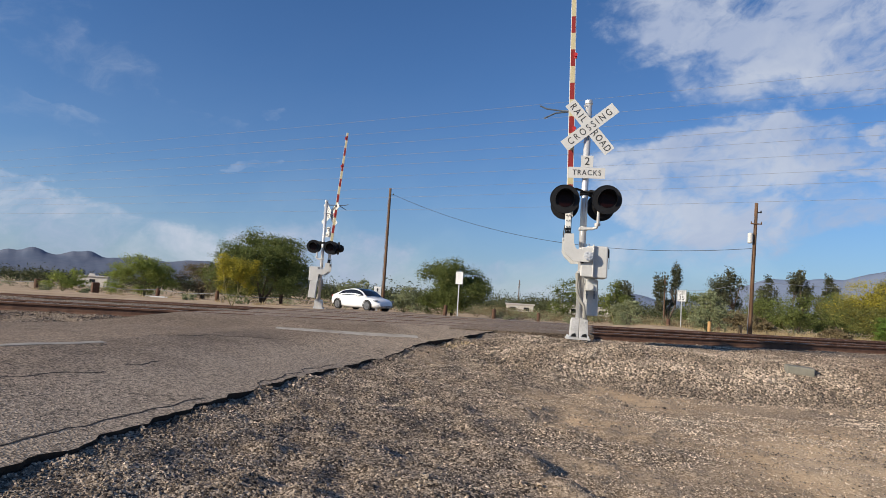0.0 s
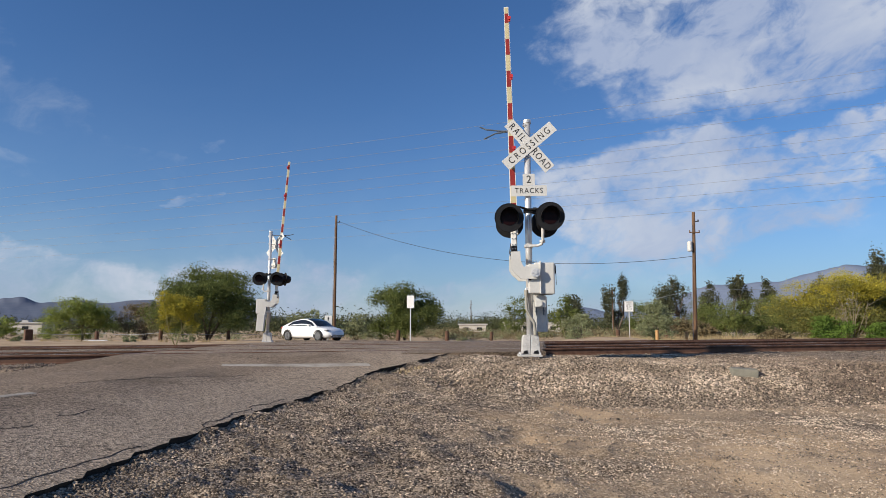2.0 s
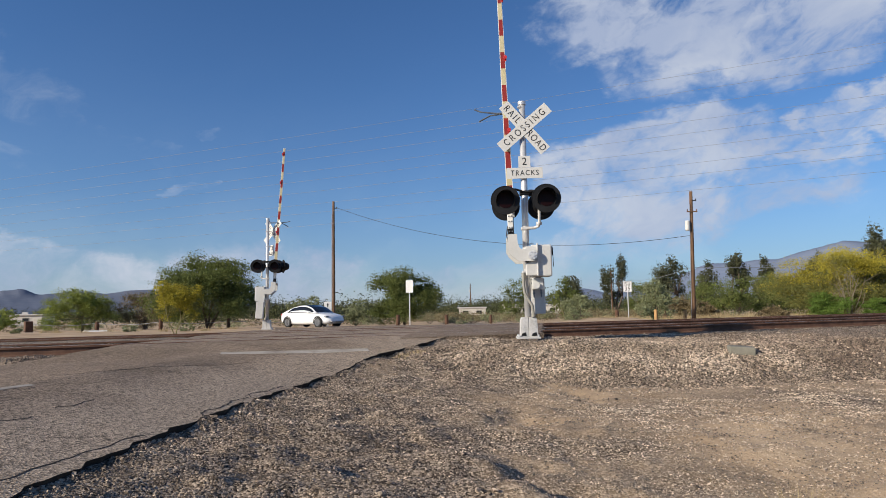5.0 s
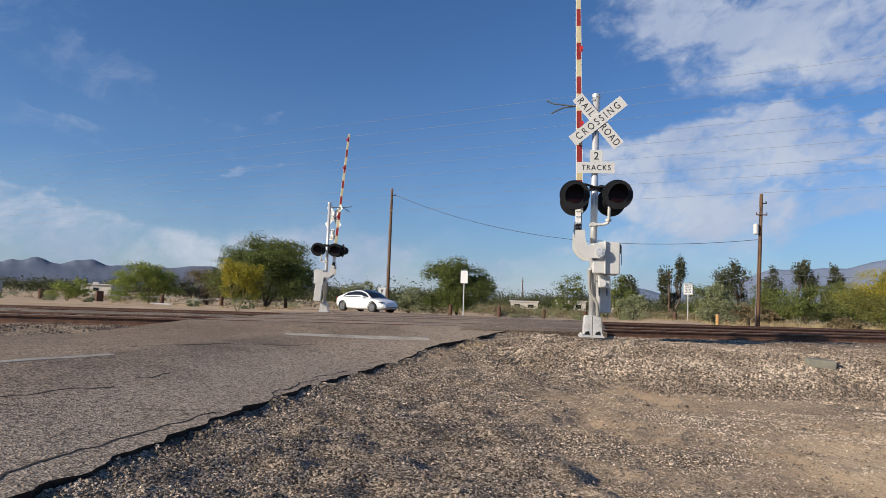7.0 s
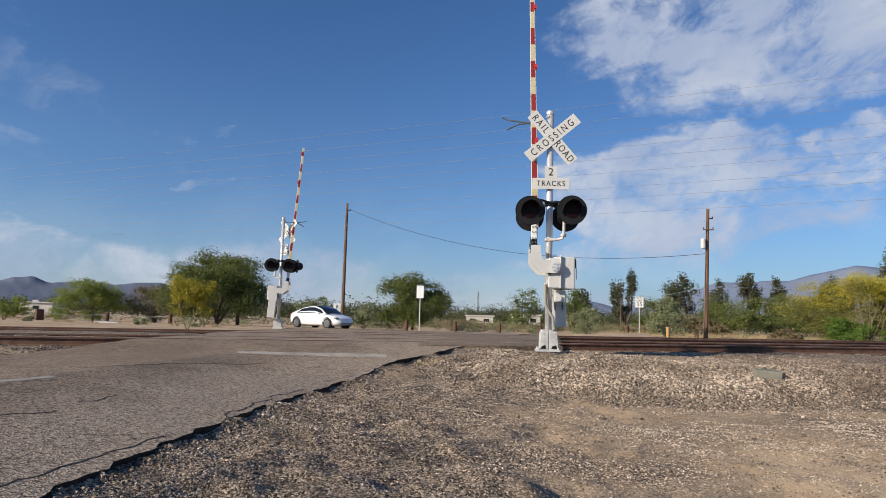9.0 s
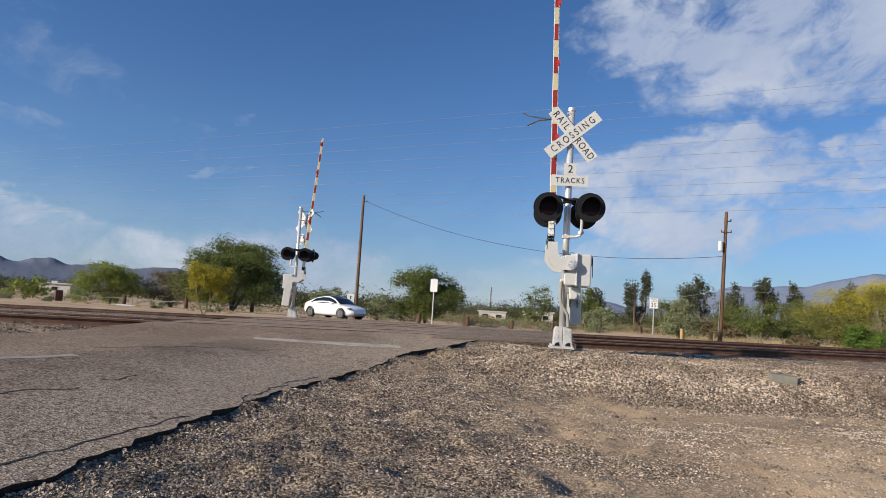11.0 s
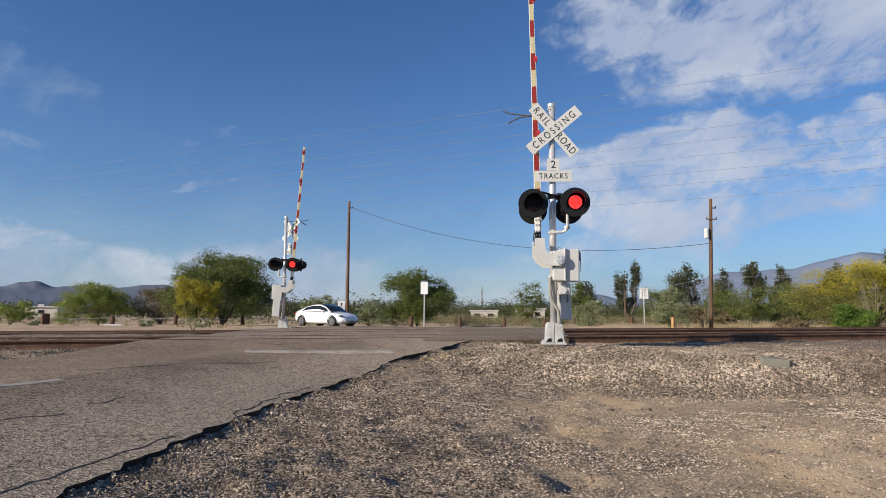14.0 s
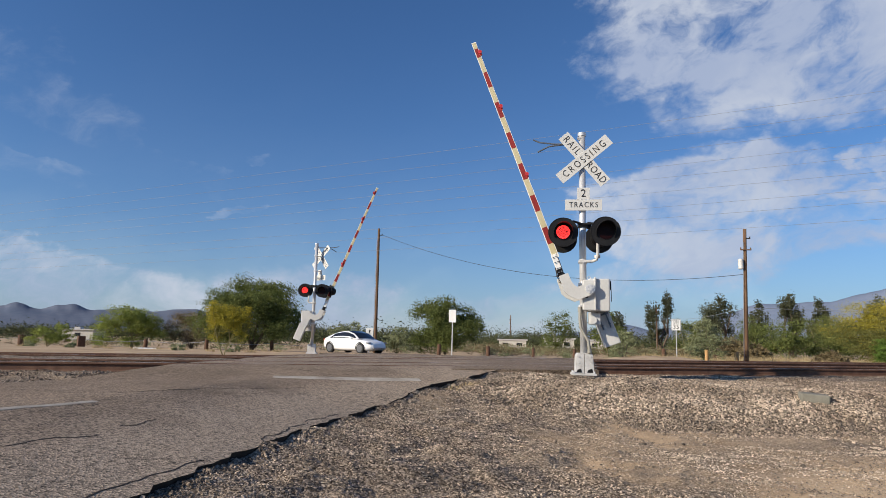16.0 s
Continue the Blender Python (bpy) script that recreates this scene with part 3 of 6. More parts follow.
def build_road():
    """The main road as a slab with ragged edges, climbing to the crossing."""
    ys = np.concatenate([np.arange(-40, 1.5, 1.5), np.arange(1.5, 13, 0.07), np.arange(13, 31, 0.35)])
    cols = 44
    t = np.linspace(0, 1, cols)
    L, R = left_edge(np.minimum(ys, 26)), right_edge(np.minimum(ys, 26))
    wide = smooth(24, 31, ys) * 3.0
    L, R = L - wide * 0.6, R + wide
    X = L[:, None] + (R - L)[:, None] * t[None]
    Y = np.repeat(ys[:, None], cols, 1)
    Z = road_z(X, Y) + 0.006 * wave_noise(X, Y, 11, 3, 1.6)
    n, m = X.shape
    top = np.stack([X, Y, Z], -1).reshape(-1, 3)
    low = top.copy()
    low[:, 2] -= 0.16
    # the broken edge hangs in a little under its lip
    low = low.reshape(n, m, 3)
    low[:, -1, 0] -= 0.05
    low[:, 0, 0] += 0.05
    verts = np.concatenate([top, low.reshape(-1, 3)])
    i = np.arange(n * m).reshape(n, m)
    f = [np.stack([i[:-1, :-1], i[:-1, 1:], i[1:, 1:], i[1:, :-1]], -1).reshape(-1, 4)]
    k = n * m
    for a in (i[:, -1], i[:, 0][::-1], i[0], i[-1][::-1]):
        f.append(np.stack([a[:-1], a[:-1] + k, a[1:] + k, a[1:]], -1))
    ob = part_arrays("road", verts, np.concatenate(f), ASPHALT)
    # side faces take the colour with the edge's shadow painted in
    ob.data.materials.append(SHADED_SIDE)
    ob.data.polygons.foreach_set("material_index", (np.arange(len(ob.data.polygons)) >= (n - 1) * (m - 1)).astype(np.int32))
    gap = R[:, None] - X
    dusty = 1.05 * (1 - smooth(0.3, 2.2, gap)) * (1 - 0.5 * smooth(10, 13, Y)) + 0.10 + 0.45 * smooth(11.0, 13.5, Y)
    at = ob.data.attributes.new("dusty", "FLOAT", "POINT")
    at.data.foreach_set("value", np.concatenate([dusty.ravel(), dusty.ravel()]).astype(np.float32))
    return tagged(ob, "worn grey asphalt road with broken edge over the railway crossing", "road", kind="structure")


def strip(name, pts, width, lift, mat, thick=0.08, step=0.6):
    """A flat band along the points, laid on the land."""
    P = np.array(pts, float)
    s = np.r_[0, np.cumsum(np.hypot(*np.diff(P, axis=0).T))]
    q = np.arange(0, s[-1], step)
    x, y = np.interp(q, s, P[:, 0]), np.interp(q, s, P[:, 1])
    for _ in range(6 if len(pts) > 2 else 0):
        x[1:-1], y[1:-1] = (x[:-2] + 2 * x[1:-1] + x[2:]) / 4, (y[:-2] + 2 * y[1:-1] + y[2:]) / 4
    dx, dy = np.gradient(x), np.gradient(y)
    ln = np.hypot(dx, dy)
    cols = np.linspace(-0.5, 0.5, max(3, int(width / 0.25)))
    X = x[:, None] + (dy / ln)[:, None] * cols[None] * width
    Y = y[:, None] - (dx / ln)[:, None] * cols[None] * width
    return X, Y


def lay(name, X, Y, Z, mat, thick):
    n, m = X.shape
    top = np.stack([X, Y, Z], -1).reshape(-1, 3)
    low = top - [0, 0, thick]
    i, k = np.arange(n * m).reshape(n, m), n * m
    f = [np.stack([i[:-1, :-1], i[:-1, 1:], i[1:, 1:], i[1:, :-1]], -1).reshape(-1, 4)]
    for a in (i[:, -1], i[:, 0][::-1], i[0], i[-1][::-1]):
        f.append(np.stack([a[:-1], a[:-1] + k, a[1:] + k, a[1:]], -1))
    return part_arrays(name, np.concatenate([top, low]), np.concatenate(f), mat)


def build_side_road():
    X, Y = strip("side_road", [(70, 40), (45, 37), (20, 35.2), (8, 34.2), (-1, 36.2), (-8, 43.5), (-18, 52), (-40, 66)], 7.5, 0, ASPHALT)
    ob = lay("side_road", X, Y, -0.0185 * np.clip(Y - 24, 0, 45) - 0.02, ASPHALT, 0.12)
    tagged(ob, "grey asphalt side road running along the tracks", "road", kind="structure")


def build_apron():
    """The filled crossing between and beside the rails, out to the mast; slots are left along each rail."""
    heads = [c + o for c in TRACKS for o in (-0.7525, 0.7525)]
    edges = [11.85] + [h + o for h in heads for o in (-0.06, 0.06)] + [19.0]
    for d0, d1 in zip(edges[::2], edges[1::2]):
        d = np.linspace(d0, d1, 5)
        u = np.linspace(0, 1, 12)
        end = 7.25 + (d - 12.65) * 0.48 + 0.06 * np.sin(d * 5)
        S = 4.2 + (end - 4.2)[None] * u[:, None] + (d - 12.65)[None] * 0.4 * (1 - u[:, None])
        X, Y = S * TU.x + d[None] * TN.x, S * TU.y + d[None] * TN.y
        Z = track_z(X, Y) - 0.004 - (0.03 * ((d1 - d) / (d1 - d0)) ** 1.5 if d0 < 12 else 0 * d)[None]
        ob = lay("crossing_panel", X, Y, Z, ASPHALT, 0.12)
        tagged(ob, "worn grey asphalt filling between the crossing's rails", "crossing panel", kind="structure")


def build_cracks():
    for p in ([(-2.62, 3.9), (-2.40, 4.45), (-2.27, 4.84), (-2.12, 5.35)], [(-0.99, 5.9), (-1.0, 6.5), (-0.95, 7.1), (-0.76, 8.1)], [(-1.42, 3.0), (-1.35, 3.9), (-1.22, 4.6), (-1.09, 5.1)], [(-3.1, 7.4), (-2.5, 8.6), (-1.6, 9.7)], [(-2.15, 5.7), (-2.02, 6.2)]):
        X, Y = strip("road_crack", p, 0.022, 0, TAR, step=0.05)
        off = 0.05 * wave_noise(Y[:, 1], Y[:, 1] * 0, 61, 4, 0.6)[:, None]
        wide = (0.4 + 0.6 * np.abs(wave_noise(X[:, 1], Y[:, 1], 62, 3, 0.3)))[:, None]
        X = X[:, 1:2] + (X - X[:, 1:2]) * wide + off
        ob = lay("road_crack", X, Y, road_z(X, Y) + 0.006 * wave_noise(X, Y, 11, 3, 1.6) + 0.003, TAR, 0.002)
        tagged(ob, "dark crack in the worn asphalt", "crack", kind="structure")


def build_markings():
    for name, p, w, label, mat in (("stop_line", [(-2.36, 10.68), (0.04, 11.22)], 0.26, "worn white stop line across the lane", ROADPAINT),
                                   ("lane_line", [(-3.5, 4.2), (-2.9, 6.66)], 0.08, "faded pale lane line", ROADFAINT)):
        X, Y = strip(name, p, w, 0, mat, step=0.1)
        ob = lay(name, X, Y, road_z(X, Y) + 0.006 * wave_noise(X, Y, 11, 3, 1.6) + 0.003, mat, 0.016)
        tagged(ob, label, "road marking", kind="structure")


# ---------------------------------------------------------------- railway
def rail_profile():
    h = [(0.075, -0.165), (0.075, -0.150), (0.012, -0.132), (0.009, -0.045), (0.036, -0.034), (0.036, -0.006), (0.028, 0.0)]
    return h + [(-x, z) for x, z in reversed(h)]


def build_track(centre, span):
    track = group_empty("railway_track", Matrix())
    for side in (-0.7525, 0.7525):
        bm = bmesh.new()
        rings = []
        for s in np.arange(span[0], span[1] + 1, 4.0):
            p = TU * s + TN * (centre + side)
            z = float(track_z(p.x, p.y))
            rings.append([bm.verts.new(p + TN * a + Vector((0, 0, z + b))) for a, b in rail_profile()])
        for a, b in zip(rings, rings[1:]):
            for k in range(len(a)):
                bm.faces.new((a[k], a[(k + 1) % len(a)], b[(k + 1) % len(a)], b[k]))
        bm.faces.new(rings[0])
        bm.faces.new(rings[-1][::-1])
        rail = part("rail", bm, RUST, track)
        rail.data.materials.append(RAILTOP)
        rail.data.update()
        for f in rail.data.polygons:
            if f.normal.z > 0.9 and abs(f.center.z - float(track_z(f.center.x, f.center.y))) < 0.01:
                f.material_index = 1
    tie = bmesh.new()
    box(tie, -0.115, 0.115, -1.28, 1.28, -0.15, 0.0, 0.012)
    me = None
    for s in np.arange(span[0], span[1], 0.52):
        p = TU * s + TN * centre
        if on_road(np.array([p.x]), np.array([p.y]), 0.3)[0] or s < -22 or s > 34:
            continue
        if me is None:
            ob = part("tie", tie, TIE, track)
            me = ob.data
        else:
            ob = new("tie", me)
            ob.parent = track
        ob.matrix_world = pose(p.x, p.y, float(track_z(p.x, p.y)) - 0.166, 0, 0, TRACK_TURN + 1.2 * math.sin(s * 7))
    return tagged(track, "rusty brown railway track on wooden ties in ballast", "railway track", "railway tracks")


STONES = []
for k in range(7):
    bm = bmesh.new()
    bmesh.ops.create_icosphere(bm, subdivisions=1, radius=1.0)
    rr = random.Random(k)
    ax = Vector((rr.uniform(0.8, 1.3), rr.uniform(0.7, 1.0), rr.uniform(0.5, 0.8)))
    for v in bm.verts:
        v.co = Vector(a * b for a, b in zip(v.co * rr.uniform(0.62, 1.28), ax))
    bm.verts.ensure_lookup_table()
    STONES.append((np.array([v.co for v in bm.verts]), np.array([[v.index for v in f.verts] for f in bm.faces if f.calc_center_median().z > -0.3])))
    bm.free()
CRUSHED = []
for k in range(9):                                  # angular crushed stones, open below
    rr = np.random.RandomState(100 + k)
    v = np.array([(x, y, z) for z in (-0.6, 0.62) for y in (-0.8, 0.8) for x in (-1.0, 1.0)]) * (1, 0.9, 0.95) + rr.uniform(-0.38, 0.38, (8, 3))
    v[4:, :2] *= rr.uniform(0.55, 0.9)
    CRUSHED.append((v, np.array([(4, 5, 7), (4, 7, 6), (0, 1, 5), (0, 5, 4), (1, 3, 7), (1, 7, 5), (3, 2, 6), (3, 6, 7), (2, 0, 4), (2, 4, 6)])))
OCTA = [(np.array([(1, 0, 0), (-1, 0, 0), (0, 1, 0), (0, -1, 0), (0.15, -0.1, 0.85)]) * s + (0, 0, -0.12), np.array([(0, 2, 4), (2, 1, 4), (1, 3, 4), (3, 0, 4)]))
        for s in ((1.1, 0.8, 0.8), (0.8, 1.0, 0.9), (1.25, 0.7, 0.6))]


def scatter(name, x, y, z, size, shapes, mat, rng, label, category):
    """Many loose stones as one object."""
    V, F, base = [], [], 0
    pick = rng.randint(0, len(shapes), len(x))
    for k, (v, f) in enumerate(shapes):
        w = np.where(pick == k)[0]
        if not len(w):
            continue
        a, b = rng.uniform(0, 6.28, len(w)), rng.normal(0, 0.5, len(w))
        ca, sa, cb, sb = np.cos(a), np.sin(a), np.cos(b), np.sin(b)
        p = v[None] * size[w][:, None, None] * rng.uniform(0.8, 1.2, (len(w), 1, 3))
        px, py, pz = p[..., 0], p[..., 1] * cb[:, None] - p[..., 2] * sb[:, None], p[..., 1] * sb[:, None] + p[..., 2] * cb[:, None]
        q = np.stack([px * ca[:, None] - py * sa[:, None] + x[w][:, None], px * sa[:, None] + py * ca[:, None] + y[w][:, None], pz + z[w][:, None]], -1)
        V.append(q.reshape(-1, 3))
        F.append((f[None] + (np.arange(len(w)) * len(v))[:, None, None] + base).reshape(-1, 3))
        base += len(w) * len(v)
    ob = part_arrays(name, np.concatenate(V), np.concatenate(F), mat)
    return tagged(ob, label, category, kind="stuff")


def build_stones():
    rng = np.random.RandomState(4)
    # ballast on the shoulder before the tracks and round the rails
    x, y = np.r_[rng.uniform(0.3, 9.0, 76000), rng.uniform(0.3, 18, 26000)], np.r_[rng.uniform(8.6, 14.2, 76000), rng.uniform(8.6, 20, 26000)]
    d, toe = across(x, y), np.interp(x, TOE_X, TOE_Y)
    rail_gap = np.minimum(np.abs(d - 13.4 + 0.7525), np.abs(d - 13.4 - 0.7525)) > 0.1
    keep = (y > toe - 0.7 * rng.rand(len(x)) ** 2.5) & (rng.rand(len(x)) < 0.35 + 0.75 * smooth(0.0, 0.9, y - toe)) & (d < 15.4) & ~on_road(x, y, 0.05) & rail_gap & (x - right_edge(np.clip(y, 0, 12.2)) > 0.25 + 0.3 * rng.rand(len(x)))
    keep &= (np.hypot(x - 2.9, y - 12.3) > 0.28) & (rng.rand(len(x)) < np.where(d < 12.3, 1.0, 0.6))
    x, y = x[keep], y[keep]
    size = 0.0095 + 0.0145 * rng.rand(len(x)) ** 1.7
    dirty = rng.rand(len(x)) < 0.8 * smooth(6.3, 7.4, x + 0.5 * wave_noise(x, y, 23, 3, 1.5))
    for sel, mat, label in ((~dirty, BALLAST, "pale tan crushed-stone railway ballast"), (dirty, DARKBALLAST, "darker dirty ballast beside the concrete block")):
        for rows, shapes in ((sel & (y < 11.5), CRUSHED), (sel & (y >= 11.5), OCTA)):
            scatter("ballast", x[rows], y[rows], ground_z(x[rows], y[rows]) + size[rows] * 0.42, size[rows] * (0.85 if shapes is CRUSHED else 1.05), shapes, mat, rng, label, "ballast")
    # ballast left of the road
    x, y = rng.uniform(-14, -4.6, 26000), rng.uniform(6.5, 15, 26000)
    d = across(x, y)
    keep = ~on_road(x, y, 0.05) & (d > 10.9 + 0.5 * rng.rand(len(x))) & (d < 15.2) & (np.minimum(np.abs(d - 12.65), np.abs(d - 14.15)) > 0.1)
    x, y = x[keep], y[keep]
    size = 0.012 + 0.018 * rng.rand(len(x)) ** 1.6
    scatter("ballast", x, y, ground_z(x, y) + size * 0.2, size * 1.05, OCTA, DARKBALLAST, rng, "tan railway ballast beside the road", "ballast")
    # small gravel of the shoulder, thick by the asphalt, thin over the dirt
    n = 465000
    x, y = rng.uniform(-2.2, 8.5, n), rng.uniform(1.8, 11.8, n)
    e, toe = x - right_edge(np.clip(y, -40, 12.2)), np.interp(x, TOE_X, TOE_Y)
    want = np.clip(0.95 - 0.18 * e, 0.46, 1) + 0.36 * wave_noise(x, y, 21, 4, 1.3) * (e > 0.3)
    want = want * (1 - 0.85 * np.exp(-((y - toe + 0.75 + 0.15 * np.sin(x * 2)) / 0.42) ** 2) * smooth(2.2, 3.6, x) * (1 - smooth(6.6, 8.2, x)))
    want = want * (1 - 0.45 * smooth(7, 11, y))
    keep = (e > 0.02) & (y < toe + 0.1) & (rng.rand(n) < want)
    dark = rng.rand(n) < (1 - smooth(1.3, 3.2, e + 0.8 * wave_noise(x, y, 22, 4, 0.9))) * 0.85 * (1 - 0.85 * smooth(5.5, 8.5, y))
    for sel, mat, label in ((keep & dark, MILLINGS, "dark grey crushed asphalt and gravel on the road shoulder"), (keep & ~dark, PEBBLE, "tan loose gravel over the dirt")):
        gx, gy = x[sel], y[sel]
        size = (0.0048 + 0.0130 * rng.rand(len(gx)) ** 2.6) * np.clip(0.36 + gy / 11, 0.60, 0.95)
        near = gy < 3.9
        scatter("gravel", gx[near], gy[near], ground_z(gx[near], gy[near]) + size[near] * 0.15, size[near] * 0.8, CRUSHED, mat, rng, label, "gravel")
        scatter("gravel", gx[~near], gy[~near], ground_z(gx[~near], gy[~near]) + size[~near] * 0.3, size[~near], OCTA, mat, rng, label, "gravel")
    # crumbs and lumps broken off the asphalt's edge
    y = rng.uniform(2.2, 11.6, 4200)
    x = right_edge(y) + 0.015 + 0.13 * rng.rand(len(y)) ** 1.8
    size = (0.005 + 0.016 * rng.rand(len(y)) ** 3) * np.clip(0.3 + y / 10, 0.5, 1.1)
    scatter("rubble", x, y, ground_z(x, y) + size * 0.4, size, CRUSHED, MILLINGS, rng, "crumbled asphalt lumps along the broken edge", "rubble")
    # single larger stones and dark clods
    x, y = rng.uniform(-1.0, 8.5, 170), rng.uniform(2.5, 11, 170)
    keep = (x - right_edge(y) > 0.15) & (y < np.interp(x, TOE_X, TOE_Y))
    x, y = x[keep], y[keep]
    size = 0.011 + 0.018 * rng.rand(len(x)) ** 3
    scatter("stones", x, y, ground_z(x, y) + size * 0.4, size, STONES, MILLINGS, rng, "scattered larger grey stones on the dirt", "stones")


# ---------------------------------------------------------------- the crossing signals
HUB = Vector((0.09, -0.30, 1.55))


def signal_lamp(parent, x, y, z, facing):
    """A round black lamp with background, hood, lens and a lit plate behind the lens. facing: -1 towards the road user before it."""
    lamp = group_empty("lamp", Matrix())
    lamp.parent = parent
    lamp.matrix_basis = pose(x, y, z, 0, 0, 0 if facing < 0 else 180)
    bm = bmesh.new()
    disc_bar(bm, (0, 0, 0), (0, 1, 0), 0.268, 0.012, 40)
    tube(bm, [(0, 0.006, 0), (0, 0.10, 0), (0, 0.20, 0), (0, 0.23, 0)], [0.165, 0.165, 0.12, 0.06], 24)
    part("background_disc", bm, BLACK, lamp)
    bm = bmesh.new()
    pts = [(0.268 * math.cos(a), -0.004, 0.268 * math.sin(a)) for a in np.linspace(0, 2 * math.pi, 41)]
    tube(bm, pts, 0.008, 6, False)
    part("rim", bm, BLACK, lamp)
    # hood: a cut tube, long above and short at the sides
    bm = bmesh.new()
    rows = []
    for a in np.linspace(radians(-35), radians(215), 30):
        reach = 0.08 + 0.22 * max(0.0, math.sin(a)) ** 0.7 if math.sin(a) > 0 else 0.08 + 0.10 * math.sin(a)
        for r in (0.172,):
            c, s = math.cos(a), math.sin(a)
            rows.append([bm.verts.new((r * c, -0.004, r * s)), bm.verts.new((r * c, -reach, r * s - 0.02)),
                         bm.verts.new(((r + 0.005) * c, -reach, (r + 0.005) * s - 0.02)), bm.verts.new(((r + 0.005) * c, -0.004, (r + 0.005) * s))])
    for a, b in zip(rows, rows[1:]):
        for k in range(4):
            bm.faces.new((a[k], a[(k + 1) % 4], b[(k + 1) % 4], b[k]))
    part("hood", bm, BLACK, lamp)
    bm = bmesh.new()
    disc_bar(bm, (0, -0.012, 0), (0, 1, 0), 0.150, 0.010, 36)
    part("lens", bm, DARKLENS, lamp, "dark red lens")
    bm = bmesh.new()
    for ring, n in ((0.0, 1), (0.024, 6), (0.048, 12), (0.072, 18), (0.096, 25), (0.116, 30)):
        for k in range(n):
            a = 6.2832 * k / n + ring * 9
            disc_bar(bm, (ring * math.cos(a), 0, ring * math.sin(a)), (0, 1, 0), 0.0105, 0.010, 6)
    lit = part("light_plate", bm, GLOW, lamp, "plate of red diodes")
    lit.matrix_basis = pose(0, 0.03, 0)
    return lit


def crossing_signal(m, reach, signs=Matrix(), side_lamp=False):
    """A flashing crossing signal with its gate. Returns the gate's arm and the lit plates (left, right as its own front sees them)."""
    sig = group_empty("crossing_signal", m)
    bm = bmesh.new()
    box(bm, -0.23, 0.21, -0.22, 0.22, 0.0, 0.035, 0.006)
    part("base_plate", bm, BASECAST, sig)
    bm = bmesh.new()
    plate(bm, [(-0.165, 0.035), (-0.004, 0.035), (-0.004, 0.40), (-0.125, 0.40), (-0.150, 0.34)], -0.15, 0.15)
    plate(bm, [(0.004, 0.035), (0.175, 0.035), (0.155, 0.37), (0.125, 0.40), (0.004, 0.40)], -0.15, 0.15)
    bmesh.ops.bevel(bm, geom=list(bm.edges), offset=0.006, segments=1, affect="EDGES")
    base = part("base_box", bm, BASECAST, sig, "grey cast split base round the mast's foot")
    # openings are black plates on the front, the shade inside given by colour
    for x0, x1 in ((-0.145, -0.045), (0.045, 0.155)):
        bm = bmesh.new()
        plate(bm, [(x0, 0.05), (x1, 0.05), (x1 - 0.02, 0.12), (x0 + 0.02, 0.10)], -0.156, -0.147)
        part("opening", bm, BLACK, base, "black plate painted as the shade inside the base's opening")
    for bx, bz in ((-0.10, 0.33), (0.10, 0.33), (-0.10, 0.22), (0.11, 0.22)):
        bm = bmesh.new()
        disc_bar(bm, (bx, -0.158, bz), (0, 1, 0), 0.012, 0.016, 6)
        part("bolt", bm, ALU, base)
    for bx, by in ((-0.19, -0.18), (0.17, -0.18), (-0.19, 0.18), (0.17, 0.18)):
        bm = bmesh.new()
        disc_bar(bm, (bx, by, 0.05), (0, 0, 1), 0.018, 0.05, 6)
        part("bolt", bm, ALU, sig)
    bm = bmesh.new()
    tube(bm, [(0, 0, 0.4), (0, 0, 4.56)], 0.064, 24)
    part("mast", bm, ALU, sig, "bright aluminium pipe mast", True)
    bm = bmesh.new()
    tube(bm, [(0, 0, 4.53), (0, 0, 4.59), (0, 0, 4.60)], [0.078, 0.078, 0.06], 24)
    tube(bm, [(-0.09, -0.05, 4.47), (-0.03, -0.05, 4.47)], 0.025, 8)
    part("cap", bm, ALU, sig)
    # crossbuck
    for ang, words in ((40, ("CROSSING",)), (-50, ("RAIL", "ROAD"))):
        y = -0.105 if ang > 0 else -0.095
        bm = bmesh.new()
        box(bm, -0.61, 0.61, -0.003, 0.003, -0.1145, 0.1145, 0.0015)
        blade = part("crossbuck_blade", bm, SIGNWHITE, sig, "white crossbuck blade with black lettering")
        blade.matrix_basis = signs @ pose(0.03, y, 4.05, 0, -ang, 0)
        if len(words) == 1:
            letters(words[0], 0.19, pose(0.0, -0.0045, -0.002), blade, spread=1.52, width=0.80)
        else:
            letters(words[0], 0.19, pose(-0.355, -0.0045, -0.002), blade, spread=1.42, width=0.80)
            letters(words[1], 0.19, pose(0.345, -0.0045, -0.002), blade, spread=1.22, width=0.80)
        for bx in (-0.03, 0.03):
            b2 = bmesh.new()
            disc_bar(b2, (bx, -0.006, 0), (0, 1, 0), 0.008, 0.006, 8)
            part("bolt", b2, ALU, blade)
    bm = bmesh.new()
    box(bm, -0.343, 0.343, -0.106, -0.100, 3.05, 3.262, 0.0015)
    plate_t = part("tracks_plate", bm, SIGNWHITE, sig, "white plate reading TRACKS")
    plate_t.matrix_basis = signs @ pose(0.01, 0, 0)
    letters("TRACKS", 0.145, pose(0, -0.1085, 3.155), plate_t, spread=1.25, width=0.86)
    bm = bmesh.new()
    box(bm, -0.115, 0.115, -0.106, -0.100, 3.265, 3.49, 0.0015)
    plate_2 = part("number_plate", bm, SIGNWHITE, sig, "white plate reading 2")
    plate_2.matrix_basis = signs @ pose(0.01, 0, 0)
    letters("2", 0.21, pose(0, -0.1085, 3.375), plate_2, width=0.95)
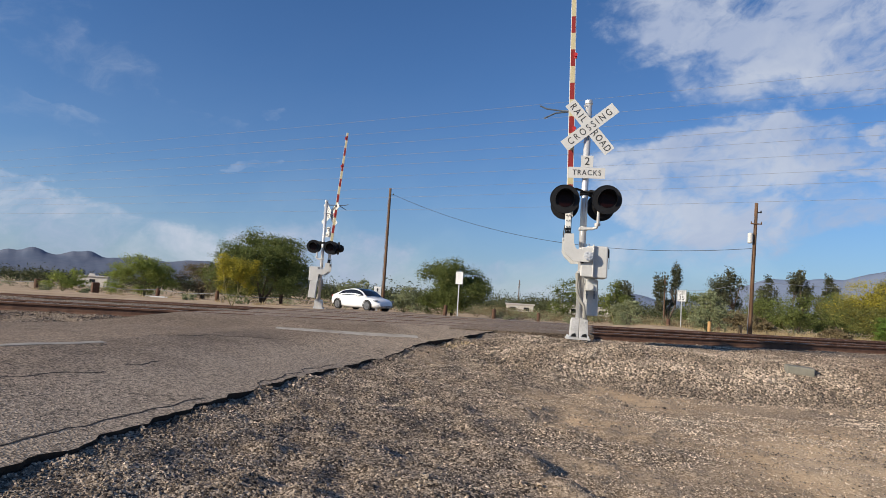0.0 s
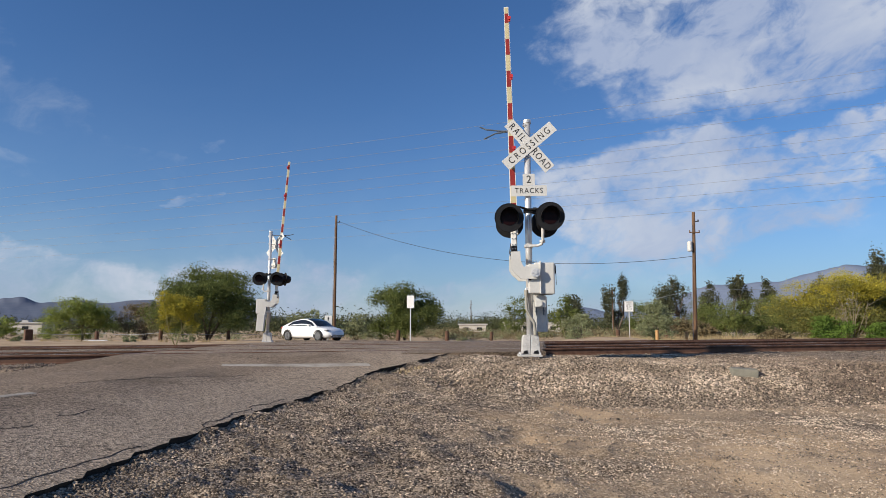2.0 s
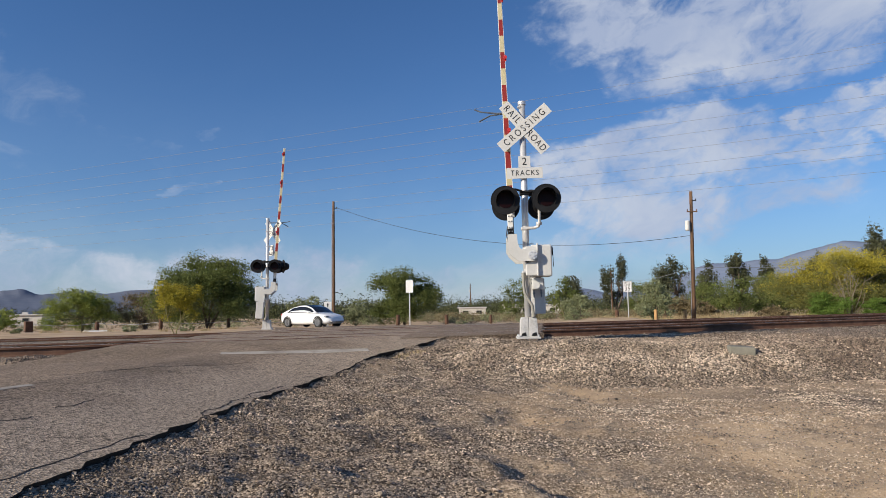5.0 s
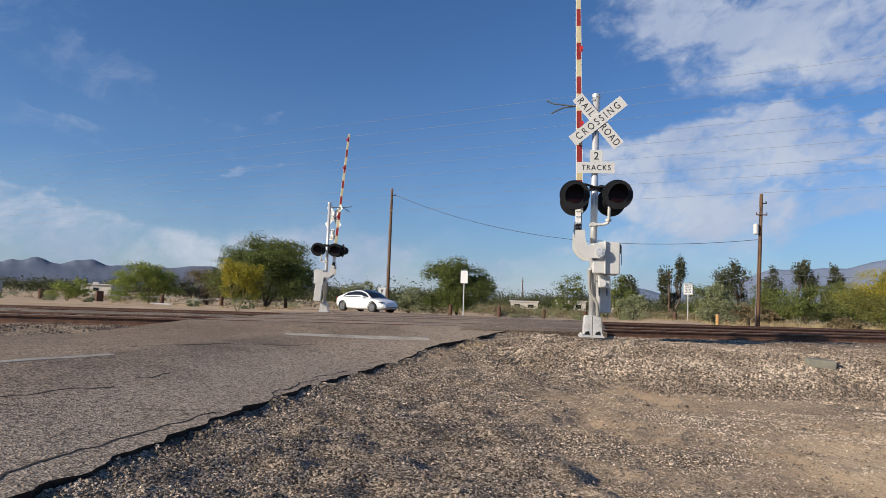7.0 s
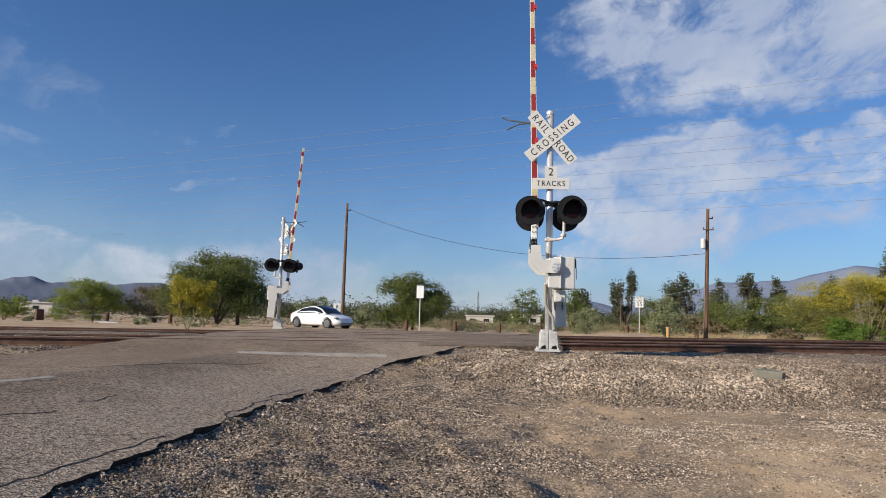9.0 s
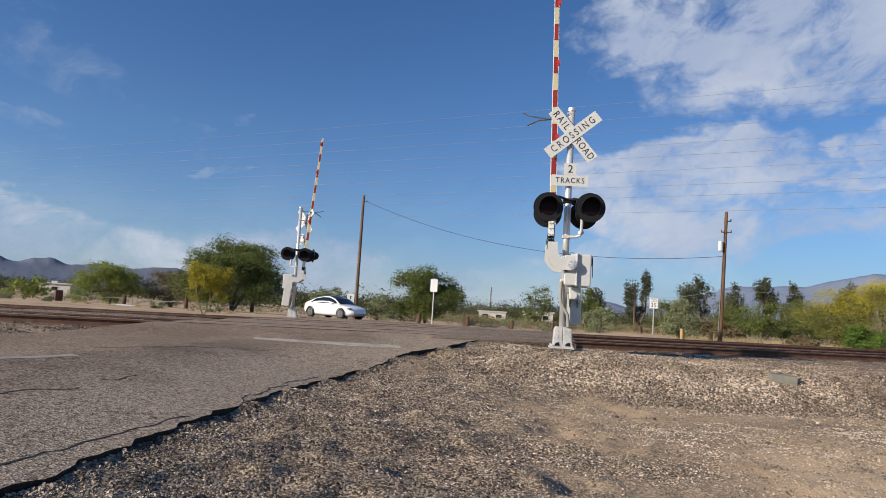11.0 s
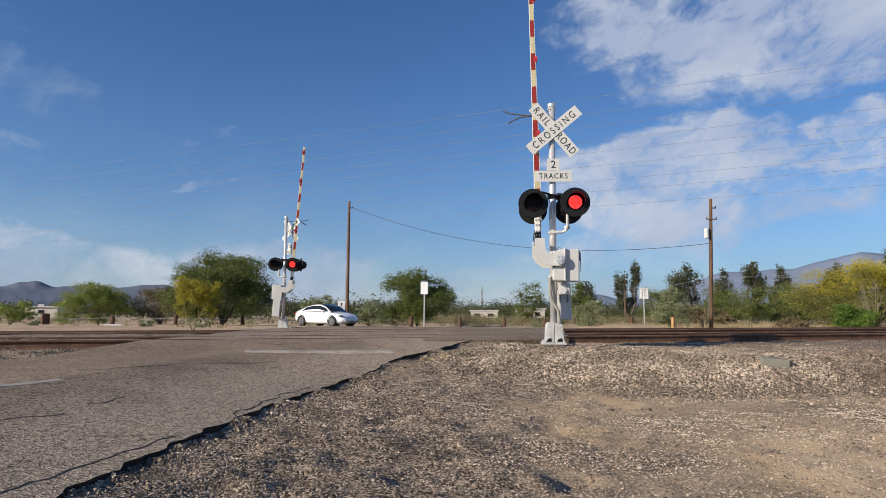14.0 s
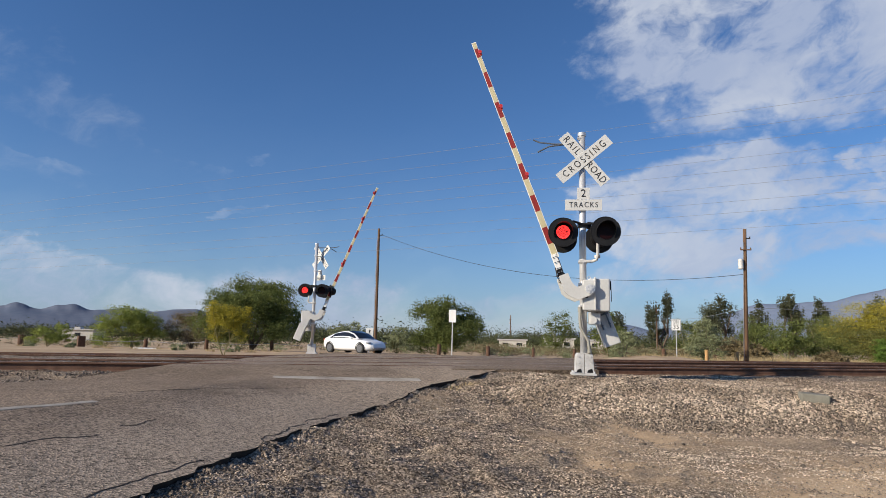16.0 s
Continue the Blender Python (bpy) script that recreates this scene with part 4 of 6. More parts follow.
    for z in (4.05, 3.42, 3.10):
        bm = bmesh.new()
        box(bm, -0.075, 0.075, -0.09, 0.07, z - 0.02, z + 0.02, 0.004)
        tube(bm, [(0, 0, z), signs @ Vector((0, -0.097, z))], 0.018, 8)
        part("sign_bracket", bm, ALU, sig)
    # the two tube ends that stick out beside the crossbuck
    bm = bmesh.new()
    tube(bm, [(-0.05, 0.06, 4.40), (-0.5, 0.07, 4.40), (-0.80, 0.05, 4.43), (-0.93, 0.03, 4.48)], 0.016, 8)
    part("stub_tube", bm, STEELBLUE, sig, "thin dark grey tube")
    bm = bmesh.new()
    tube(bm, [(-0.05, 0.08, 4.38), (-0.35, 0.09, 4.395), (-0.62, 0.08, 4.36), (-0.84, 0.05, 4.24)], 0.016, 8)
    part("stub_tube", bm, STEELBLUE, sig, "thin dark grey tube")
    # lamps and their arms
    bm = bmesh.new()
    tube(bm, [(-0.36, -0.20, 2.80), (-0.18, -0.14, 2.835), (0, -0.09, 2.79), (0.20, -0.13, 2.80), (0.38, -0.20, 2.82)], 0.022, 10)
    box(bm, -0.09, 0.09, -0.09, 0.09, 2.74, 2.82, 0.01)
    box(bm, 0.08, 0.16, -0.06, 0.06, 2.72, 2.84, 0.01)
    part("lamp_arm", bm, BLACK, sig, "black lamp arm")
    bm = bmesh.new()
    tube(bm, [(0.02, -0.07, 2.09), (0.16, -0.09, 2.09), (0.24, -0.12, 2.12), (0.255, -0.16, 2.18), (0.255, -0.20, 2.46)], 0.028, 12)
    tube(bm, [(0.255, -0.09, 2.15), (0.255, -0.09, 2.20)], 0.055, 14)
    box(bm, -0.08, 0.08, -0.08, 0.08, 2.06, 2.12, 0.01)
    part("lamp_bracket", bm, BASECAST, sig, "grey pipe bracket")
    lit = [signal_lamp(sig, -0.385, -0.31, 2.60, -1), signal_lamp(sig, 0.385, -0.31, 2.62, -1)]
    lit += [signal_lamp(sig, -0.345, 0.36, 2.58, 1), signal_lamp(sig, 0.345, 0.36, 2.58, 1)]
    # gate mechanism
    bm = bmesh.new()
    box(bm, 0.075, 0.46, -0.24, 0.24, 1.16, 1.755, 0.025)
    mech = part("mechanism_box", bm, GREYBOX, sig, "light grey enamelled gate mechanism box")
    bm = bmesh.new()
    box(bm, -0.035, 0.19, -0.285, -0.20, 1.17, 1.725, 0.02)
    part("door", bm, GREYBOX, mech, "grey box door")
    bm = bmesh.new()
    box(bm, 0.175, 0.20, -0.30, -0.20, 1.165, 1.775, 0.008)
    part("door_flange", bm, GREYBOX, mech)
    bm = bmesh.new()
    box(bm, 0.46, 0.48, -0.20, -0.12, 1.55, 1.72, 0.004)
    tube(bm, [(0.485, -0.16, 1.70), (0.49, -0.16, 1.50), (0.492, -0.16, 1.34)], 0.006, 6)
    part("latch", bm, BLACK, mech, "black latch and hanging pin")
    bm = bmesh.new()
    tube(bm, [(0.07, -0.1, 1.755), (0.07, -0.1, 1.79), (0.10, -0.1, 1.80), (0.13, -0.1, 1.79), (0.13, -0.1, 1.755)], 0.008, 6)
    part("lifting_eye", bm, ALU, mech)
    for z in (1.24, 1.66):
        bm = bmesh.new()
        box(bm, -0.085, 0.10, -0.085, 0.085, z - 0.04, z + 0.04, 0.01)
        part("mast_clamp", bm, ALU, sig)
    bm = bmesh.new()
    tube(bm, [(-0.07, -0.10, 1.18), (-0.075, -0.13, 1.0), (-0.06, -0.14, 0.86), (0.0, -0.15, 0.74), (0.07, -0.16, 0.62), (0.09, -0.16, 0.45)], 0.028, 12)
    tube(bm, [(-0.07, -0.10, 1.14), (-0.07, -0.10, 1.24)], 0.04, 12)
    tube(bm, [(0.09, -0.16, 0.40), (0.09, -0.16, 0.47)], 0.04, 12)
    part("conduit", bm, CONDUIT, sig, "grey flexible conduit")
    bm = bmesh.new()
    box(bm, 0.09, 0.30, -0.10, 0.02, 0.92, 1.14, 0.01)
    disc_bar(bm, (0.17, -0.12, 0.99), (0, 1, 0), 0.06, 0.04, 16)
    part("switch_box", bm, GREYBOX, sig)
    # the gate: everything that turns about the hub, in the hub's space
    gate = group_empty("gate_arm", Matrix())
    gate.parent = sig
    gate.matrix_basis = pose(*HUB)
    bm = bmesh.new()
    out = [(0.11 * math.cos(a), 0.11 * math.sin(a)) for a in np.linspace(-1.45, 1.45, 10)]
    out += [(-0.20, 0.115), (-0.235, 0.16), (-0.262, 0.24), (-0.268, 0.41), (-0.44, 0.41), (-0.452, 0.12), (-0.40, 0.02), (-0.27, -0.105)]
    plate(bm, out, -0.055, -0.012)
    part("support_arm", bm, GREYBOX, gate, "light grey cast elbow arm")
    bm = bmesh.new()
    plate(bm, out, 0.62, 0.66)
    part("support_arm", bm, GREYBOX, gate, "light grey cast elbow arm")
    bm = bmesh.new()
    disc_bar(bm, (0, -0.065, 0), (0, 1, 0), 0.085, 0.03, 24)
    disc_bar(bm, (0, -0.085, 0), (0, 1, 0), 0.035, 0.03, 16)
    for k in range(6):
        a = k * math.pi / 3
        disc_bar(bm, (0.06 * math.cos(a), -0.085, 0.06 * math.sin(a)), (0, 1, 0), 0.012, 0.02, 6)
    part("hub", bm, ALU, gate, "bolted hub")
    bm = bmesh.new()
    disc_bar(bm, (0, 0.30, 0), (0, 1, 0), 0.05, 0.66, 16)
    box(bm, -0.43, -0.28, -0.04, 0.64, 0.34, 0.38, 0.01)
    part("shaft", bm, ALU, gate)
    bm = bmesh.new()
    box(bm, -0.415, -0.30, 0.28, 0.38, 0.36, 0.56, 0.012)
    box(bm, -0.43, -0.29, 0.26, 0.40, 0.43, 0.46, 0.01)
    part("arm_adapter", bm, BLACK, gate, "dark arm adapter")
    bm = bmesh.new()
    box(bm, -0.41, -0.305, 0.305, 0.355, 0.54, 0.86, 0.006)
    part("arm_root", bm, WHITE, gate, "white arm root")
    bm = bmesh.new()
    L = reach
    w0, w1 = 0.066, 0.045
    plate(bm, [(-0.335 - w0, 0.78), (-0.335 + w0, 0.78), (-0.335 + w1, L), (-0.335 - w1, L)], 0.315, 0.345)
    part("arm_board", bm, WHITE, gate, "white tapered gate arm")
    z, k = L - 0.012, 0
    for length in [0.13, 0.20] + [0.335] * 17:
        z0 = max(z - length, 0.86)
        if z - z0 < 0.05:
            break
        bm = bmesh.new()
        wa, wb = [(w0 + (w1 - w0) * (q - 0.78) / (L - 0.78)) * 0.80 for q in (z0, z)]
        plate(bm, [(-0.335 - wa, z0), (-0.335 + wa, z0), (-0.335 + wb, z), (-0.335 - wb, z)], 0.3120, 0.3145)
        part("stripe", bm, ARMCREAM if k % 2 == 0 else ARMRED, gate, "cream reflective stripe" if k % 2 == 0 else "red reflective stripe")
        bm = bmesh.new()
        plate(bm, [(-0.335 - wa, z0), (-0.335 + wa, z0), (-0.335 + wb, z), (-0.335 - wb, z)], 0.3455, 0.3480)
        part("stripe", bm, ARMCREAM if k % 2 == 0 else ARMRED, gate, "cream reflective stripe" if k % 2 == 0 else "red reflective stripe")
        z, k = z0, k + 1
    bm = bmesh.new()
    rr = random.Random(3)
    tube(bm, [(-0.30 - 0.004 * (q - 0.4) + 0.012 * rr.uniform(-1, 1), 0.33, q) for q in np.arange(0.45, reach - 0.15, 0.3)], 0.010, 6)
    part("arm_cable", bm, CABLE, gate, "black cable clipped along the arm")
    for zz in (reach - 0.24, reach - 1.46, 2.50):
        bm = bmesh.new()
        disc_bar(bm, (-0.285, 0.33, zz), (0, 1, 0), 0.038, 0.09, 16)
        box(bm, -0.31, -0.26, 0.31, 0.35, zz - 0.07, zz - 0.03, 0.004)
        part("arm_lamp", bm, AMBERRED, gate, "small red arm lamp")
    bm = bmesh.new()                                       # counterweights behind the mast
    plate(bm, [(-0.06, 0.05), (0.06, 0.05), (0.20, -0.42), (0.24, -0.55), (-0.04, -0.55), (-0.05, -0.42)], 0.60, 0.645)
    part("weight_arm", bm, GREYBOX, gate)
    bm = bmesh.new()
    box(bm, -0.05, 0.245, 0.48, 0.72, -1.10, -0.42, 0.015)
    part("counterweight", bm, GREYBOX, gate, "grey steel counterweight slab")
    bm = bmesh.new()
    tube(bm, [(-0.10, 0.02, -0.10), (0.0, 0.10, -0.26), (0.02, 0.10, -0.34)], 0.020, 8)
    tube(bm, [(-0.16, 0.06, -0.06), (-0.03, 0.12, -0.22)], 0.014, 8)
    disc_bar(bm, (-0.10, 0.02, -0.10), (0, 1, 0), 0.032, 0.06, 12)
    part("linkage", bm, BLACK, gate, "dark steel linkage under the arm")
    bm = bmesh.new()
    for x in (0.03, 0.17):
        box(bm, x - 0.012, x + 0.012, 0.452, 0.476, -0.78, -0.36, 0.004)
    box(bm, -0.02, 0.22, 0.455, 0.478, -0.52, -0.485, 0.004)
    for x in (0.03, 0.17):
        for z in (-0.46, -0.70):
            disc_bar(bm, (x, 0.448, z), (0, 1, 0), 0.022, 0.03, 6)
    part("clamp_bar", bm, STEELBLUE, gate, "dark clamp bars on the counterweight")
    for z in (0.42, 0.50, 0.58, 0.70, 0.80):
        for x in (-0.385, -0.33):
            bm = bmesh.new()
            disc_bar(bm, (x, 0.27 if z < 0.56 else 0.30, z), (0, 1, 0), 0.013, 0.03, 6)
            part("bolt", bm, STEELBLUE, gate)
    bm = bmesh.new()
    tube(bm, [(-0.41, 0.25, 0.30), (-0.45, 0.24, 0.42), (-0.42, 0.25, 0.60)], 0.010, 6)
    part("lead", bm, CABLE, gate, "dark lead at the arm's root")
    if side_lamp:
        signal_lamp(sig, -0.70, 0.05, 2.60, -1).parent.matrix_basis = pose(-0.66, 0.10, 2.58, 0, 0, 112)
        bm = bmesh.new()
        tube(bm, [(0, 0.02, 2.60), (-0.36, 0.10, 2.62), (-0.62, 0.10, 2.58)], 0.022, 8)
        part("lamp_arm", bm, BLACK, sig, "black lamp arm")
    tagged(sig, "aluminium railroad crossing signal with crossbuck, red lamps and striped gate", "crossing signal", "crossing signals")
    return gate, lit


# ---------------------------------------------------------------- poles, signs, posts
def utility_pole(x, y, top, lean=(0, 0), transformer=False, label=""):
    pole = group_empty("utility_pole", pose(x, y, gz(x, y) - 0.05))
    h = top - gz(x, y) + 0.05
    bm = bmesh.new()
    n = 9
    tube(bm, [(lean[0] * k / n, lean[1] * k / n, h * k / n) for k in range(n + 1)], [0.145 - 0.045 * k / n for k in range(n + 1)], 14)
    part("shaft", bm, POLEWOOD, pole, smooth=True)
    bm = bmesh.new()
    box(bm, -0.05 + lean[0], 0.32 + lean[0], -0.03, 0.03, h - 0.62, h - 0.56, 0.008)
    disc_bar(bm, (0.28 + lean[0], 0, h - 0.52), (0, 0, 1), 0.04, 0.10, 10)
    part("insulator_bracket", bm, CABLE, pole, "dark insulator bracket")
    bm = bmesh.new()
    tube(bm, [(lean[0] * 0.9 - 0.13, -0.10, h * 0.9), (lean[0] * 0.5 - 0.16, -0.11, h * 0.5), (-0.17, -0.12, 0.2)], 0.018, 6)
    part("ground_wire", bm, WIRE, pole)
    if transformer:
        bm = bmesh.new()
        at = -0.30 + lean[0] * (1 - 2.2 / h)
        tube(bm, [(at, -0.1, h - 2.55), (at, -0.1, h - 2.5), (at, -0.1, h - 1.95), (at, -0.1, h - 1.90)], [0.12, 0.155, 0.155, 0.11], 18)
        part("transformer", bm, GREYBOX, pole, "grey transformer can")
        bm = bmesh.new()
        arm = lean[0] * (1 - 1.3 / h)
        box(bm, arm - 0.34, arm + 0.34, -0.16, -0.10, h - 1.36, h - 1.29, 0.01)
        for side in (-0.30, 0.30):
            disc_bar(bm, (arm + side, -0.13, h - 1.24), (0, 0, 1), 0.035, 0.12, 8)
        part("crossarm", bm, POLEWOOD, pole)
    return tagged(pole, label, "utility pole", "utility poles")


def sag_wire(name, a, b, sag, radius, mat, label, n=40):
    a, b = Vector(a), Vector(b)
    bm = bmesh.new()
    tube(bm, [a.lerp(b, k / n) - Vector((0, 0, 4 * sag * (k / n) * (1 - k / n))) for k in range(n + 1)], radius, 5)
    return tagged(part(name, bm, mat), label, "overhead wire", "overhead wires")


def road_sign(x, y, w, h, top, words, label):
    z = gz(x, y)
    sign = group_empty("road_sign", pose(x, y, z, 0, 0, -8))
    bm = bmesh.new()
    box(bm, -0.03, 0.03, 0.0, 0.035, -0.1, top - z - 0.02, 0.004)
    part("post", bm, ALU, sign)
    bm = bmesh.new()
    box(bm, -w / 2, w / 2, -0.006, -0.001, top - z - h, top - z, 0.0015)
    face = part("sign_face", bm, WHITE, sign, "white sign face")
    if words:
        bm = bmesh.new()
        c = top - z - h / 2
        for a, b, p, q in ((-w / 2 + .02, w / 2 - .02, c + h / 2 - .032, c + h / 2 - .018), (-w / 2 + .02, w / 2 - .02, c - h / 2 + .018, c - h / 2 + .032),
                           (-w / 2 + .02, -w / 2 + .034, c - h / 2 + .03, c + h / 2 - .03), (w / 2 - .034, w / 2 - .02, c - h / 2 + .03, c + h / 2 - .03)):
            box(bm, a, b, -0.0085, -0.0065, p, q)
        part("border", bm, LETTER, face)
        letters("SPEED", 0.17, pose(0, -0.009, c + h * 0.335), face, spread=1.05, width=0.9)
        letters("LIMIT", 0.17, pose(0, -0.009, c + h * 0.13), face, spread=1.05, width=0.95)
        letters("35", 0.40, pose(0, -0.009, c - h * 0.20), face, spread=1.05, width=1.0)
    return tagged(sign, label, "road sign")


def fence_post(x, y, h, r, square=False):
    z = gz(x, y)
    post = group_empty("fence_post", pose(x, y, z - 0.05, random.uniform(-3, 3), random.uniform(-3, 3), random.uniform(0, 90)))
    bm = bmesh.new()
    if square:
        box(bm, -r, r, -r, r, 0, h + 0.05, 0.02)
    else:
        tube(bm, [(0, 0, 0), (0, 0, h + 0.03), (0, 0, h + 0.05)], [r, r * 0.95, r * 0.75], 12)
    part("post", bm, POSTWOOD, post)
    return tagged(post, "thick dark brown wooden fence post", "fence post", "fence posts")


# ---------------------------------------------------------------- the car
def sedan(m):
    car = group_empty("car", m)
    st = np.array([-2.34, -2.25, -1.9, -1.4, -0.8, 0.0, 0.8, 1.4, 1.9, 2.2, 2.34])
    half = np.interp(st, [-2.34, -2.2, -1.6, 0, 1.5, 2.1, 2.34], [0.62, 0.80, 0.90, 0.925, 0.91, 0.80, 0.55])
    deck = np.interp(st, [-2.34, -2.2, -1.9, -1.2, 0.6, 1.3, 1.9, 2.2, 2.34], [0.80, 1.00, 1.05, 1.01, 0.94, 0.90, 0.80, 0.68, 0.54])
    low = np.interp(st, [-2.34, -2.0, 0, 2.0, 2.34], [0.34, 0.20, 0.17, 0.20, 0.30])
    bm = bmesh.new()
    rings = []
    for x, w, t, b in zip(st, half, deck, low):
        sec = [(w * 0.80, b), (w * 0.96, b + 0.10), (w, (b + t) / 2 - 0.04), (w * 0.985, t - 0.22), (w * 0.95, t - 0.10), (w * 0.83, t - 0.02), (w * 0.5, t + 0.015), (0, t + 0.03)]
        ring = [(y, z) for y, z in sec] + [(-y, z) for y, z in sec[-2::-1]]
        rings.append([bm.verts.new((x, y, z)) for y, z in ring])
    for a, b in zip(rings, rings[1:]):
        for k in range(len(a)):
            bm.faces.new((a[k], a[(k + 1) % len(a)], b[(k + 1) % len(a)], b[k]))
    bm.faces.new(rings[0]); bm.faces.new(rings[-1][::-1])
    bmesh.ops.subdivide_edges(bm, edges=list(bm.edges), cuts=1, smooth=0.6, use_grid_fill=True)
    part("body", bm, CARPAINT, car, "glossy white car body", True)
    # cabin: a white shell under dark glass
    cab = np.array([-2.12, -1.7, -1.1, -0.4, 0.15, 0.65, 1.25])
    roof = np.array([1.03, 1.17, 1.34, 1.44, 1.43, 1.29, 0.93])
    wl, wt = np.array([0.74, 0.80, 0.84, 0.85, 0.85, 0.84, 0.80]), np.array([0.60, 0.58, 0.60, 0.61, 0.61, 0.62, 0.70])

    def shell(grow, x0, x1, cut=None):
        bm = bmesh.new()
        xs = np.linspace(x0, x1, 22)
        rows = []
        for x in xs:
            r, a, b = np.interp(x, cab, roof), np.interp(x, cab, wl), np.interp(x, cab, wt)
            base = 0.90
            pts = [(a, base), (a * 0.985, base + (r - base) * 0.3), (b + 0.06, r - 0.06), (b - 0.04, r - 0.015), (0, r + 0.012)]
            rows.append(([(y + grow if y else 0, z + grow) for y, z in pts], x))
        return bm, rows

    bm, rows = shell(0.0, -2.12, 1.25)
    vs = [[bm.verts.new((x, y, z)) for y, z in p + [(-y, z) for y, z in p[-2::-1]]] for p, x in rows]
    for a, b in zip(vs, vs[1:]):
        for k in range(len(a) - 1):
            bm.faces.new((a[k], a[k + 1], b[k + 1], b[k]))
    part("cabin", bm, CARPAINT, car, "", True)
    for side in (1, -1):
        bm, rows = shell(0.006, -1.55, 0.95)
        pr = []
        for k, (p, x) in enumerate(rows):
            z0, z1 = 0.965, p[2][1] - 0.035
            z1 = max(z0 + 0.004, min(z1, z0 + 0.004 + (x + 1.55) * 0.75, z0 + 0.004 + (1.0 - x) * 0.85))
            f = lambda z: np.interp(z, [p[0][1], p[1][1], p[2][1]], [p[0][0], p[1][0], p[2][0]]) + 0.004
            pr.append((bm.verts.new((x, side * f(z0), z0)), bm.verts.new((x, side * f((z0 + z1) / 2), (z0 + z1) / 2)), bm.verts.new((x, side * f(z1), z1))))
        for a, b in zip(pr, pr[1:]):
            bm.faces.new((a[0], a[1], b[1], b[0])); bm.faces.new((a[1], a[2], b[2], b[1]))
        part("side_window", bm, CARGLASS, car, "dark side window", True)
        bm = bmesh.new()
        box(bm, 0.50, 0.66, side * 0.90 - 0.07 * (side < 0) - 0.0, side * 0.90 + 0.07 * (side > 0), 0.95, 1.06, 0.03)
        part("mirror", bm, CARPAINT, car)
        bm = bmesh.new()
        box(bm, 1.93, 2.16, side * 0.70 - 0.14, side * 0.70 + 0.14, 0.645, 0.735, 0.03, )
        part("headlight", bm, HEADLAMP, car, "clear headlight")
        for x in (-0.62, 0.42):
            bm = bmesh.new()
            box(bm, x - 0.09, x + 0.09, side * 0.915 - 0.006, side * 0.915 + 0.006, 0.80, 0.825, 0.003)
            part("door_handle", bm, CARPAINT, car)
    for nm, x0, x1, lab in (("windscreen", 0.12, 1.2, "dark windscreen"), ("roof_glass", -0.62, 0.10, "dark glass roof"), ("rear_window", -2.0, -0.66, "dark rear window")):
        bm, rows = shell(0.008, x0, x1)
        vs = [[bm.verts.new((x, y, z)) for y, z in ([(p[3][0] - 0.01, p[3][1]), p[4], (-p[3][0] + 0.01, p[3][1])] if nm != "windscreen" else [(p[2][0] - 0.05, p[2][1] + 0.03), (p[3][0], p[3][1] + 0.004), p[4], (-p[3][0], p[3][1] + 0.004), (-p[2][0] + 0.05, p[2][1] + 0.03)])] for p, x in rows]
        for a, b in zip(vs, vs[1:]):
            for k in range(len(a) - 1):
                bm.faces.new((a[k], a[k + 1], b[k + 1], b[k]))
        part(nm, bm, CARGLASS, car, lab, True)
    bm = bmesh.new()
    box(bm, 2.22, 2.335, -0.55, 0.55, 0.29, 0.37, 0.02)
    part("lower_grille", bm, BLACK, car, "black lower air intake")
    bm = bmesh.new()
    box(bm, -2.33, -2.15, -0.70, 0.70, 0.80, 0.90, 0.02)
    part("tail_lights", bm, AMBERRED, car, "red tail lights")
    for x in (-1.44, 1.44):
        for side in (1, -1):
            wheel = group_empty("wheel", Matrix())
            wheel.parent = car
            wheel.matrix_basis = pose(x, side * 0.80, 0.335)
            bm = bmesh.new()
            pts = [(0.335 * math.cos(a), 0, 0.335 * math.sin(a)) for a in np.linspace(0, 2 * math.pi, 25)]
            tube(bm, [(0, -0.115, 0), (0, -0.095, 0), (0, 0.095, 0), (0, 0.115, 0)], [0.30, 0.335, 0.335, 0.30], 28)
            part("tyre", bm, RUBBER, wheel, "black tyre")
            bm = bmesh.new()
            disc_bar(bm, (0, side * 0.112, 0), (0, 1, 0), 0.235, 0.02, 24)
            for k in range(5):
                a = k * 2 * math.pi / 5
                box(bm, 0.03, 0.22, -0.02, 0.02, -0.03, 0.03, 0.0, pose(0, side * 0.125, 0, 0, math.degrees(a), 0))
            part("rim", bm, RIM, wheel, "grey alloy rim")
            bm = bmesh.new()
            tube(bm, [(0.37 * math.cos(a), side * 0.10, 0.37 * math.sin(a)) for a in np.linspace(-0.15, math.pi + 0.15, 16)], 0.03, 6)
            part("wheel_arch", bm, BLACK, wheel, "dark wheel arch")
    return tagged(car, "white four-door electric sedan with dark glass standing on the side road", "car")


